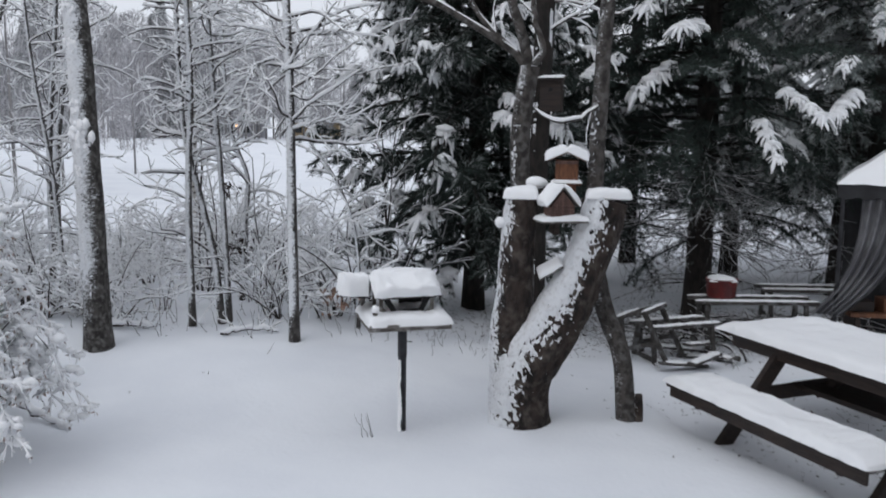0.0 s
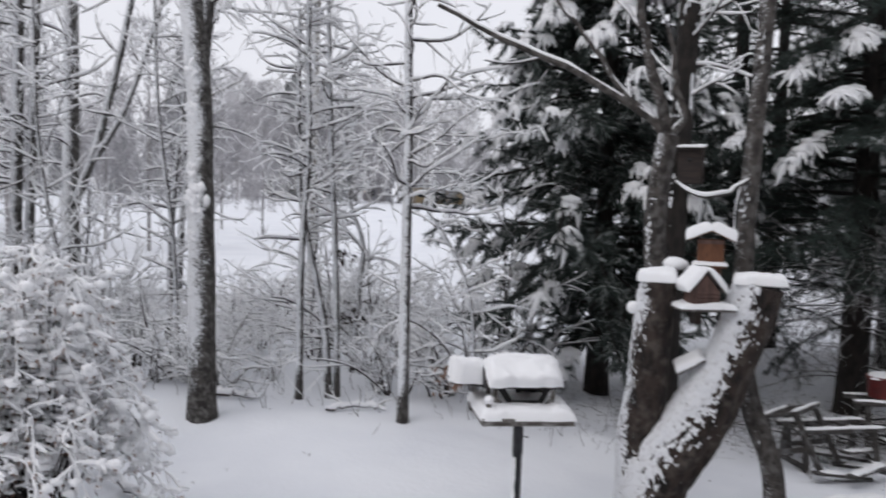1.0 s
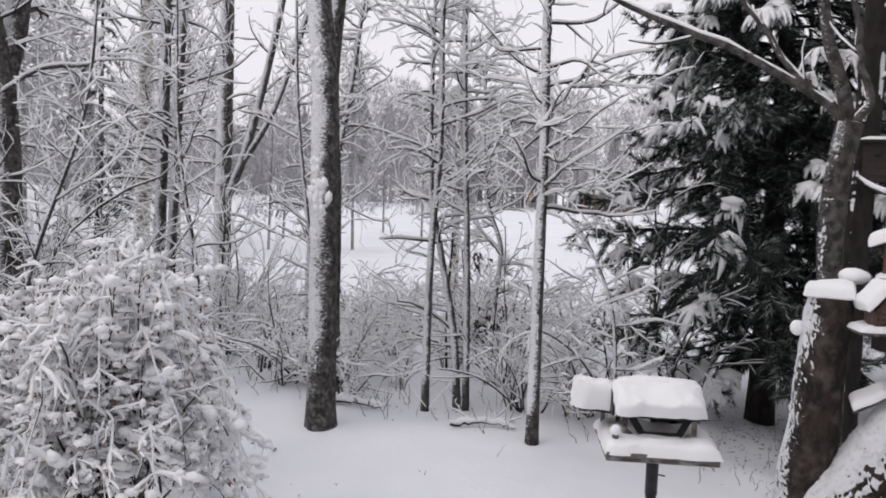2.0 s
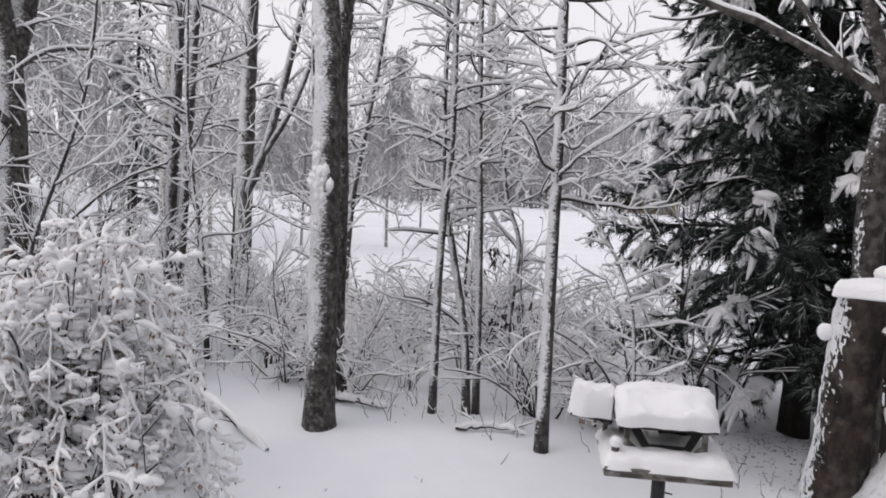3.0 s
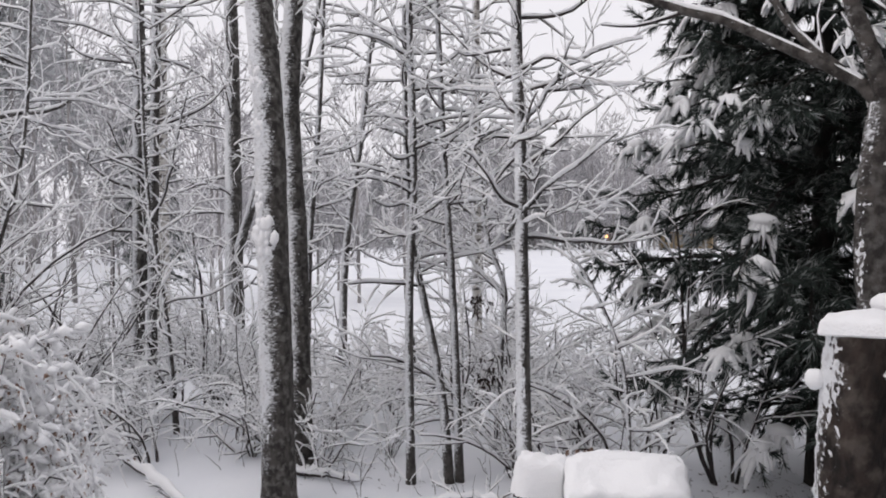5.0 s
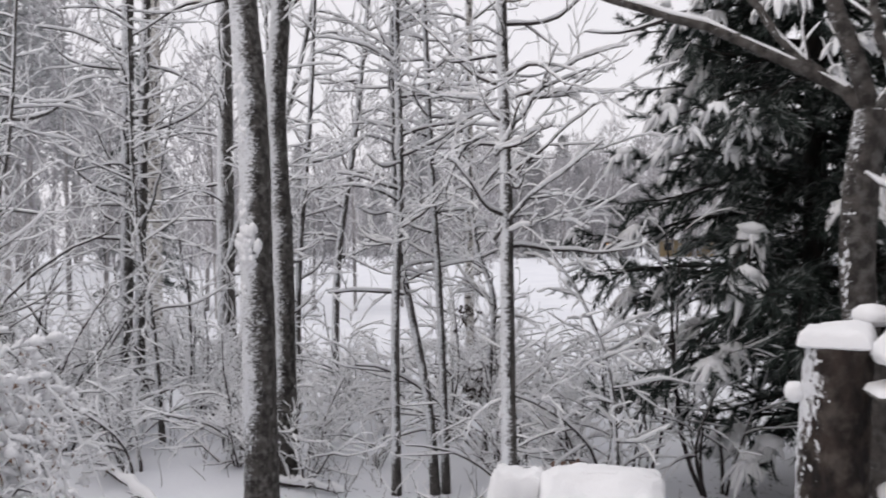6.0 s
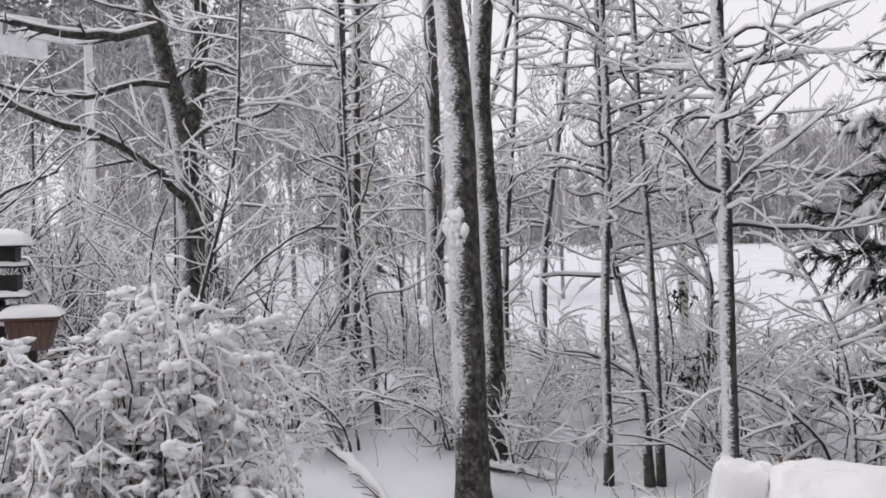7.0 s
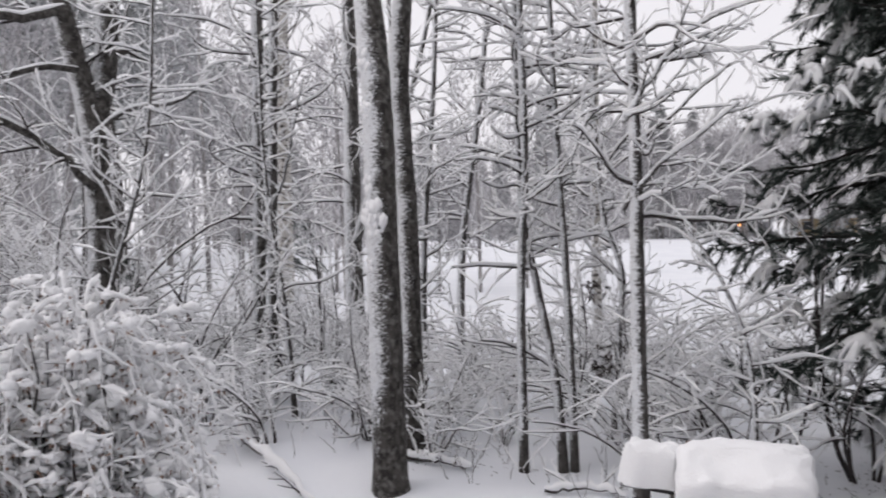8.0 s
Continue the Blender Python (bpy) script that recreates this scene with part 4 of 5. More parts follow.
# ---------------------------------------------------------------- the snowed-up bush by the lawn
def snow_bush(x, y, seed, reach, height, stems, label, hang=0.7):
    """A bush of arching canes: each ends in a hanging spray, and the snow lies on it in soft uneven masses."""
    rng = np.random.default_rng(seed)
    top = thing("garden_bush", pose(*at_ground(x, y)), label, "bush")
    wood, snow = Mesh(), Mesh()
    leaf_p = []
    for i in range(stems):
        az = rng.uniform(0, 2 * math.pi)
        out = reach * rng.uniform(0.2, 1.0)
        h = height * (rng.uniform(0.35, 0.75) if i % 3 == 0 else rng.uniform(0.6, 1.02)) * (1.06 - 0.30 * (out / reach) ** 2)
        end = np.array([math.cos(az) * out, math.sin(az) * out, max(0.15, h * (1.0 - hang * (out / reach) ** 1.5) * rng.uniform(0.8, 1.05))])
        foot = np.array([math.cos(az), math.sin(az), 0]) * rng.uniform(0.03, 0.30)
        mid = np.array([math.cos(az) * out * 0.6, math.sin(az) * out * 0.6, h])
        p = bend([foot - np.array([0, 0, 0.08]), foot + (mid - foot) * np.array([0.45, 0.45, 0.7]), mid, end], 16)
        p[2:] += rng.normal(0, 0.018, (14, 3))
        r = np.linspace(0.011, 0.003, 16)
        wood.tube(p, r, 5)
        snow_on(snow, p[7:], r[7:], rng.uniform(0.014, 0.030), rng, 6, 0.75)
        for f in np.linspace(0.36, 1.0, 15):
            k = min(int(f * 15), 14)
            t = unit(p[k + 1] - p[k])
            sd = unit(np.cross(t, rng.normal(0, 1, 3)))
            q = branch(wood, snow, rng, p[k], t * 0.7 + sd * 0.9 + np.array([0, 0, 0.1]), rng.uniform(0.10, 0.27), 0.0035, 1, rng.uniform(0.015, 0.030), up=-0.45, wander=0.42, kids=3, k=3, nseg=4)
            leaf_p += [q[-1], q[-2]]
            if rng.random() < 0.60:
                c = q[2:] + np.array([0, 0, 0.012]) + rng.normal(0, 0.012, (len(q) - 2, 3))
                big = rng.uniform(0.020, 0.048)
                lumps(snow, c, big * np.array([[1.35, 1.2, 0.8]]) * rng.uniform(0.6, 1.25, (len(c), 3)), rng, ICO1, 0.18)
    tagged(part("wood", wood, BARK_TWIG, top), kind="stuff")
    tagged(part("snow_cover", snow, SNOW, top, "heavy clumps of white snow"), kind="stuff")
    dry = Mesh()
    lp = np.array(leaf_p)
    needles(dry, lp, np.repeat([[0, 0, -1.0]], len(lp), 0), rng, 2, 0.035, 0.008, 0.4)
    tagged(part("dry_foliage", dry, LEAF_TAN, top, "few dry brownish leaves"), kind="stuff")
    return top


snow_bush(-3.88, 6.75, 301, 1.02, 2.12, 92, "dense garden bush bowed under heavy snow clumps")
snow_bush(-5.0, 5.95, 302, 1.15, 1.85, 52, "second garden bush smothered in fresh snow")
snow_bush(-5.35, 7.75, 303, 1.15, 1.95, 46, "low bush with arching snow-covered canes", 0.55)


# ---------------------------------------------------------------- pole feeder
def bird_feeder():
    f = thing("bird_feeder", pose(-0.63, 8.30, ground_z(-0.63, 8.30), 0, 0, 23), "weathered wooden bird feeder on a metal pole under thick snow", "bird feeder")
    pole = part("pole", lathe([(0.0, -0.2), (0.036, -0.2), (0.036, 0.66), (0.041, 0.665), (0.041, 0.93), (0.055, 0.935), (0.055, 0.965), (0, 0.965)], 16), STEEL, f, "dark steel tube pole")
    sn = Mesh()
    ln = np.array([(0, 0, z) for z in np.linspace(0.0, 0.64, 20)])
    plaster(sn, ln, np.full(20, 0.036), 5, az=190, half=80, thick=0.008, bias=0.15, na=10, fade=lambda s: 0.2 - s * 0.5)
    part("pole_snow", sn, SNOW, f, "thin rime on the pole")
    part("hook", lathe([(0, 0), (0.005, 0.0), (0.005, 0.045), (0, 0.05)], 8, pose(0.038, -0.01, 0.80, 90, 0, 60)), STEEL, f)
    tray = part("tray", box((0.68, 0.66, 0.022), pose(0, 0, 0.985)), WOOD_GREY, f, "grey weathered board tray")
    for n, (sz, at) in enumerate([((0.70, 0.02, 0.055), (0, -0.34, 1.0)), ((0.70, 0.02, 0.055), (0, 0.34, 1.0)), ((0.02, 0.66, 0.055), (-0.34, 0, 1.0)), ((0.02, 0.66, 0.055), (0.34, 0, 1.0))]):
        part("rim", box(sz, pose(*at), 0.004), WOOD_GREY, f)
    part("tray_snow", snow_slab(0.70, 0.68, 0.095, pose(0, 0, 1.012), 3, 0.02, 0.014, 0.016, 9), SNOW, f, "smooth thick snow")
    part("peg", lathe([(0, 1.0), (0.022, 1.0), (0.022, 1.13), (0, 1.13)], 12, pose(-0.29, -0.27, 0)), WOOD_GREY, f)
    cap = Mesh()
    lumps(cap, [np.array([-0.29, -0.27, 1.15])], [np.array([0.036, 0.036, 0.036])], np.random.default_rng(3), ICO2, 0.04)
    part("peg_snow", cap, SNOW, f)
    # house: posts, corner brackets, dark panels
    for sx in (-0.22, 0.22):
        for sy in (-0.16, 0.16):
            part("post", box((0.032, 0.032, 0.26), pose(sx, sy, 1.12)), WOOD_GREY, f)
    for sx in (-1, 1):
        part("bracket", prism([(sx * 0.205, 1.0), (sx * 0.205, 1.14), (sx * 0.09, 1.04), (sx * 0.08, 1.0)], 0.016, pose(0, -0.17, 0)), WOOD_GREY, f)
    part("front_beam", box((0.50, 0.024, 0.045), pose(0, -0.17, 1.232)), WOOD_BLACK, f)
    part("front_panel", prism([(-0.21, 1.215), (-0.15, 1.215), (-0.09, 1.12), (0.11, 1.12), (0.16, 1.215), (0.21, 1.215), (0.13, 1.07), (-0.11, 1.07)], 0.014, pose(0, -0.152, 0), 0), WOOD_BLACK, f, "dark board with a cut opening")
    part("back_panel", box((0.22, 0.014, 0.19), pose(0.11, 0.17, 1.10)), WOOD_BLACK, f)
    part("seed_tray", box((0.40, 0.28, 0.02), pose(0, 0, 1.02)), WOOD_BLACK, f)
    # gable roof, its ridge along x
    for sy in (-1, 1):
        m = pose(0, sy * 0.120, 1.300, -sy * 28, 0, 0)
        part("roof_board", box((0.56, 0.27, 0.018), m), WOOD_BLACK, f)
        part("roof_snow", snow_slab(0.55, 0.26, 0.088, m @ pose(0, 0, 0.008), 11 + sy, 0.014, 0.012, 0.016, 12), SNOW, f, "thick slab of white snow")
    rid = snow_slab(0.54, 0.15, 0.075, pose(0, 0, 1.368), 17, 0.022, 0.008, 0.010)
    part("ridge_snow", rid, SNOW, f)
    for sx in (-0.24, 0.24):
        part("gable", prism([(-0.17, 1.24), (0.17, 1.24), (0, 1.335)], 0.014, pose(sx, 0, 0, 0, 0, 90), 0), WOOD_BLACK, f)
    # side canopy beside the gable
    m = pose(-0.42, 0.10, 1.215, 0, 6, 0)
    part("side_roof", box((0.25, 0.28, 0.018), m), WOOD_BLACK, f)
    part("side_snow", snow_slab(0.25, 0.28, 0.165, m @ pose(0, 0, 0.008), 23, 0.014, 0.012, 0.030, 12), SNOW, f, "tall block of crusted snow")
    part("side_post", box((0.03, 0.03, 0.25), pose(-0.32, 0.18, 1.11)), WOOD_GREY, f)


bird_feeder()


# ---------------------------------------------------------------- forked stump with bird houses
def forked_stump():
    x0, y0 = 0.42, 8.72
    f = thing("forked_stump", pose(x0, y0, ground_z(x0, y0)), "cut forked tree stump with thick bark and windblown snow", "tree stump")

    def limb(pts, radii, seed, wind, bias, thick, fade=None, rough=0.07, name="limb"):
        n, k = 130, 76
        line = bend(pts, n)
        rad = np.interp(np.linspace(0, 1, n), np.linspace(0, 1, len(radii)), radii)
        out = Mesh()
        out.tube(line, rad, k)
        v = out.v[0].reshape(n, k, 3)
        rime = np.zeros_like(v)
        wind = unit(np.array(wind, float))
        for i in range(n):
            more = fade(line[i][2]) if fade else 0.0
            for j in range(k):
                o = v[i, j] - line[i]
                u = unit(o)
                q = Vector((o[0] * 8 + seed, o[1] * 8, line[i][2] * 2.5))
                ridge = noise.noise(Vector((u[0] * 6 + seed, u[1] * 6, line[i][2] * 15)))
                v[i, j] = line[i] + o * (1 + rough * noise.noise(q) * 1.4 + rough * 0.7 * noise.noise(q * 3.3) + 0.030 * ridge)
                fleck = noise.noise(Vector((u[0] * 9 + seed, u[1] * 9, line[i][2] * 26))) * 0.6 + ridge * 0.6
                fleck += noise.noise(Vector((u[0] * 15 + seed, u[1] * 15, line[i][2] * 48))) * 0.8
                cover = float(u @ wind) * 1.15 + bias + more + fleck + 0.35 * noise.noise(q * 0.8)
                rime[i, j] = v[i, j] + u * thick * min(max(cover * 0.8, -0.8), 0.9)
        wood = Mesh()
        wood.add(v.reshape(-1, 3), out.q[0])
        wood.add(np.concatenate([v[-1], [line[-1]]]), None, [[j, (j + 1) % k, k] for j in range(k)])
        piece = part(name, wood, BARK_STUMP, f)
        snow = Mesh()
        snow.add(rime.reshape(-1, 3), out.q[0])
        part("limb_snow", snow, SNOW_RIME, piece, "snow packed into the bark")

    limb([(-0.025, 0.02, -0.15), (-0.04, 0.02, 0.08), (-0.045, 0.02, 0.28), (-0.01, 0.01, 0.47), (0.085, 0.0, 0.65), (0.21, -0.01, 0.84), (0.377, -0.02, 1.13), (0.553, -0.05, 1.57), (0.693, -0.06, 2.05)],
         [0.30, 0.275, 0.262, 0.262, 0.235, 0.205, 0.188, 0.182, 0.175], 2, (-0.86, -0.10, 0.48), -0.42, 0.022,
         lambda z: 0.38 * math.exp(-((z - 1.2) / 0.35) ** 2) + 0.28 * math.exp(-((z - 1.75) / 0.25) ** 2) + 0.16 * math.exp(-((z - 0.3) / 0.35) ** 2))
    limb([(-0.10, 0.03, 0.15), (-0.15, 0.02, 0.5), (-0.155, 0.0, 0.8), (-0.115, -0.04, 1.13), (-0.09, -0.08, 1.57), (-0.05, -0.12, 2.05)],
         [0.15, 0.165, 0.158, 0.153, 0.148, 0.135], 1, (-0.92, -0.02, 0.1), -1.12, 0.016,
         lambda z: 0.85 * math.exp(-((z - 0.35) / 0.36) ** 2) + 0.55 * math.exp(-((z - 1.85) / 0.22) ** 2), name="pillar")
    limb([(1.03, 0.20, -0.1), (1.04, 0.20, 0.1), (1.03, 0.20, 0.24)], [0.05, 0.045, 0.04], 4, (-0.5, 0.3, 0.5), -0.6, 0.015)
    part("wedge_board", box((0.24, 0.16, 0.018), pose(0.20, -0.10, 1.42, 24, -32, 0)), WOOD_GREY_SHADED, f, "tilted board wedged between the limbs")
    part("wedge_snow", snow_slab(0.23, 0.15, 0.045, pose(0.20, -0.10, 1.432, 24, -32, 0), 44, 0.012, 0.006, 0.010, 6), SNOW, f)
    for lx, ly, h, at, sd in [(0.30, 0.28, 0.085, (-0.07, -0.12, 2.05), 41), (0.38, 0.30, 0.075, (0.69, -0.06, 2.06), 42)]:
        part("snow_cap", snow_slab(lx, ly, h, pose(*at), sd, 0.014, 0.004, 0.014, 9), SNOW, f, "rounded snow cap on the cut end")
    rng = np.random.default_rng(8)
    caps = Mesh()
    lumps(caps, [np.array([-0.24, -0.15, 1.83]), np.array([0.06, 0.06, 2.17]), np.array([0.20, -0.16, 1.93]), np.array([0.19, -0.16, 1.86])],
          [np.array([0.05, 0.04, 0.05]), np.array([0.10, 0.08, 0.055]), np.array([0.04, 0.04, 0.03]), np.array([0.035, 0.035, 0.03])], rng, ICO2, 0.06)
    tagged(part("snow_rest", caps, SNOW, f), kind="stuff")
    # crotch filled with snow
    fill = Mesh()
    lumps(fill, [np.array([0.0, -0.06, 0.76]), np.array([-0.05, -0.09, 0.70])], [np.array([0.10, 0.07, 0.07]), np.array([0.12, 0.09, 0.08])], rng, ICO2, 0.06)
    part("crotch_snow", fill, SNOW, f)


forked_stump()


def gable_bird_house():
    f = thing("bird_house", pose(0.685, 8.50, 1.86, 0, 0, 20) @ Matrix.Scale(0.98, 4), "small reddish-brown gabled bird house with a snowy roof on a shelf", "bird house")
    part("shelf", box((0.42, 0.26, 0.022), pose(0.02, 0, 0)), WOOD_GREY, f)
    part("shelf_snow", snow_slab(0.42, 0.26, 0.045, pose(0.02, 0, 0.011), 51, 0.02, 0.008), SNOW, f)
    part("shelf_support", box((0.05, 0.14, 0.12), pose(-0.02, 0.05, -0.06)), WOOD_STAIN, f)
    part("front", prism([(-0.105, 0.03), (0.105, 0.03), (0.105, 0.14), (0, 0.27), (-0.105, 0.14)], 0.016, pose(0, -0.09, 0)), WOOD_ROSE, f)
    part("back", prism([(-0.105, 0.03), (0.105, 0.03), (0.105, 0.14), (0, 0.27), (-0.105, 0.14)], 0.016, pose(0, 0.09, 0)), WOOD_ROSE, f)
    for s in (-1, 1):
        part("side", box((0.014, 0.17, 0.11), pose(s * 0.105, 0, 0.085), 0.003), WOOD_ROSE, f)
        m = pose(s * 0.075, 0, 0.218, 0, s * 50, 0)
        part("roof_board", box((0.21, 0.24, 0.014), m, 0.003), WOOD_GREY, f)
        part("roof_snow", snow_slab(0.22, 0.25, 0.045 if s > 0 else 0.065, m @ pose(0, 0, 0.006), 53 + s, 0.018, 0.008, 0.008, 5), SNOW, f)
    for k in range(4):
        part("rail", box((0.20, 0.012, 0.016), pose(0, -0.10, 0.045 + k * 0.03), 0.003), WOOD_ROSE, f)


gable_bird_house()


def round_bird_house():
    f = thing("bird_house", pose(0.74, 8.88, 0.05), "orange-brown wooden bird house with a wide snowy roof", "bird house")
    part("support_beam", box((0.74, 0.09, 0.05), pose(-0.02, -0.07, 1.955)), WOOD_STAIN, f)
    part("body", box((0.20, 0.18, 0.20), pose(0, 0, 2.22), 0.012), WOOD_BROWN, f)
    part("floor_board", box((0.25, 0.23, 0.02), pose(0, 0, 2.11)), WOOD_BROWN, f)
    part("ledge_snow", snow_slab(0.26, 0.24, 0.03, pose(0, 0, 2.12), 61, 0.018, 0.006, 0.006), SNOW, f)
    part("lower_box", box((0.17, 0.15, 0.12), pose(0, 0, 2.04), 0.01), WOOD_BROWN, f)
    part("front_beam", box((0.20, 0.012, 0.03), pose(0, -0.095, 2.30), 0.003), WOOD_ROSE, f)
    for s in (-1, 1):
        m = pose(s * 0.082, 0, 2.355, 0, s * 24, 0)
        part("roof_board", box((0.19, 0.27, 0.016), m, 0.003), WOOD_BROWN, f)
        part("roof_snow", snow_slab(0.20, 0.28, 0.075, m @ pose(0, 0, 0.006), 63 + s, 0.018, 0.012, 0.008, 5), SNOW, f)


round_bird_house()


def nest_box():
    f = thing("nest_box", pose(0.55, 11.02, 3.02, 0, 0, -8), "dark wooden nest box fixed to a trunk", "nest box")
    part("body", box((0.24, 0.18, 0.36), pose(0, 0, 0.0)), WOOD_STAIN, f)
    part("lid", box((0.29, 0.24, 0.022), pose(0, -0.02, 0.19, 8)), WOOD_STAIN, f)
    part("snow", snow_slab(0.29, 0.24, 0.012, pose(0, -0.02, 0.205, 8), 71, 0.03, 0.0), SNOW, f)
    part("entrance", lathe([(0.0, -0.004), (0.018, -0.004), (0.022, 0.004), (0.0, 0.004)], 16, pose(0, -0.092, 0.06, 90)), WOOD_BLACK, f)


nest_box()


# ---------------------------------------------------------------- picnic table
def picnic_table():
    f = thing("picnic_table", pose(3.37, 8.67, 0.0, 0, 0, -60), "dark-stained wooden picnic table with benches under smooth snow", "picnic table")
    for k in range(5):
        part("tabletop_plank", box((2.50, 0.212, 0.045), pose(-0.05, -0.44 + k * 0.22, 0.74)), WOOD_STAIN, f)
    part("tabletop_snow", snow_slab(2.52, 1.10, 0.090, pose(-0.05, 0, 0.754), 81, 0.030, 0.024, 0.014, 12), SNOW, f, "smooth thick sheet of snow")
    for s in (-1, 1):
        for k in (0, 1):
            part("bench_plank", box((2.18, 0.20, 0.05), pose(0.13, s * (1.085 + k * 0.21), 0.395)), WOOD_STAIN, f)
        part("bench_edge", box((2.14, 0.03, 0.11), pose(0.13, s * 1.35, 0.335)), WOOD_STAIN, f)
        part("bench_snow", snow_slab(2.20, 0.42, 0.080, pose(0.13, s * 1.19, 0.412), 83 + s, 0.022, 0.024, 0.014, 10), SNOW, f, "smooth snow along the bench")
        e = 0.13 + 0.78 * s
        part("crossbeam", box((0.05, 2.60, 0.13), pose(e, 0, 0.300)), WOOD_STAIN, f)
        part("top_batten", box((0.05, 1.00, 0.09), pose(e, 0, 0.672)), WOOD_STAIN, f)
        for t in (-1, 1):
            part("leg", box((0.06, 0.14, 1.10), pose(e + 0.055, t * 0.75, 0.265, t * 38)), WOOD_STAIN, f)
        part("apron", box((2.30, 0.035, 0.10), pose(0.0, s * 0.50, 0.675)), WOOD_STAIN, f)
        part("stretcher", box((1.62, 0.21, 0.05), pose(0.13, s * 0.11, 0.345)), WOOD_STAIN, f, "dark plank joining the two leg frames")
        part("brace", box((0.62, 0.045, 0.09), pose(e - s * 0.30, 0, 0.46, 0, s * 40)), WOOD_STAIN, f)


picnic_table()


# ---------------------------------------------------------------- trestles, pot and canopy by the spruces
def trestle(x, y, rz, label, length=1.1, tilt=0.0, sink=0.0):
    f = thing("trestle", pose(x, y, ground_z(x, y) - sink, tilt, 0, rz), label, "trestle", "stored timber trestles")
    for s in (-1, 1):
        part("top_rail", box((length, 0.055, 0.05), pose(0, s * 0.17, 0.56)), WOOD_GREY_SHADED, f)
        part("rail_snow", snow_slab(length, 0.05, 0.018, pose(0, s * 0.17, 0.585), 91 + s, 0.02, 0.004, 0.006), SNOW, f)
    for k in range(4):
        u = -0.45 * length + k * 0.30 * length
        part("rung", box((0.05, 0.34, 0.035), pose(u, 0, 0.565)), WOOD_GREY_SHADED, f)
    for a in (-1, 1):
        for s in (-1, 1):
            part("leg", box((0.05, 0.05, 0.60), pose(a * length * 0.40, s * 0.20, 0.27, s * 10)), WOOD_GREY_SHADED, f)
        part("cross_piece", box((0.04, 0.42, 0.05), pose(a * length * 0.40, 0, 0.20)), WOOD_GREY_SHADED, f)
    return f


trestle(2.05, 11.25, 28, "grey timber trestle with snow on its rails", 1.0, sink=0.16)
trestle(3.05, 11.95, 8, "long grey timber trestle carrying a pot", 1.5)
trestle(1.80, 11.05, 62, "low leaning timber rack dusted with snow", 0.6, tilt=-18)
trestle(3.9, 12.9, 5, "timber rack standing behind the canopy", 1.2)


def plank_pile():
    rng = np.random.default_rng(5)
    for k in range(5):
        x, y = 2.1 + rng.uniform(-0.35, 0.5), 11.0 + rng.uniform(-0.3, 0.3)
        f = thing("loose_board", pose(x, y, ground_z(x, y) + 0.03 + 0.035 * k, rng.uniform(-4, 4), rng.uniform(-8, 8), rng.uniform(-20, 60)), "loose weathered board lying in the snow", "board", "loose boards")
        part("board", box((0.9 * rng.uniform(0.6, 1.1), 0.11, 0.03)), WOOD_GREY_SHADED, f)
        part("snow", snow_slab(0.5, 0.10, 0.022, pose(0.02, 0, 0.015), 120 + k, 0.025, 0.0), SNOW, f)


plank_pile()


def brush_pile():
    """A dark tangle of sticks and trimmings under the trestles and along the spruces."""
    rng = np.random.default_rng(19)
    wood, snow = Mesh(), Mesh()
    for _ in range(150):
        x = rng.uniform(1.8, 4.4)
        y = 11.0 + 0.35 * (x - 1.5) + rng.uniform(0.0, 1.3)
        az = rng.uniform(0, 2 * math.pi)
        branch(wood, snow, rng, np.array(at_ground(x, y)) + np.array([0, 0, rng.uniform(0.0, 0.30)]), (math.cos(az), math.sin(az), rng.uniform(-0.12, 0.1)),
               rng.uniform(0.4, 1.0), rng.uniform(0.008, 0.022), 1, 0.0015, up=-0.25, wander=0.2, kids=4, k=4)
    ob = tagged(new("brush_pile", wood.data("brush_pile", BARK_DARK)), "dark heap of sticks and trimmings under the spruces", "brush", kind="stuff")
    tagged(part("snow_cover", snow, SNOW, ob), kind="stuff")


brush_pile()


def red_pot():
    z = ground_z(3.05, 11.95)
    f = thing("red_pot", pose(2.66, 11.88, z + 0.60), "red enamel pot topped with snow on a trestle", "pot")
    part("body", lathe([(0, 0), (0.15, 0), (0.17, 0.02), (0.185, 0.22), (0.195, 0.23), (0.18, 0.235), (0.165, 0.20), (0, 0.20)], 28), RED, f)
    part("snow", snow_slab(0.33, 0.33, 0.05, pose(0, 0, 0.215), 131, 0.02, 0.0, 0.016, 3), SNOW, f)
    for s in (-1, 1):
        p = bend([(s * 0.185, -0.05, 0.19), (s * 0.225, 0, 0.20), (s * 0.185, 0.05, 0.19)], 8)
        h = Mesh()
        h.tube(p, 0.008, 8)
        part("handle", h, WOOD_BLACK, f)


red_pot()


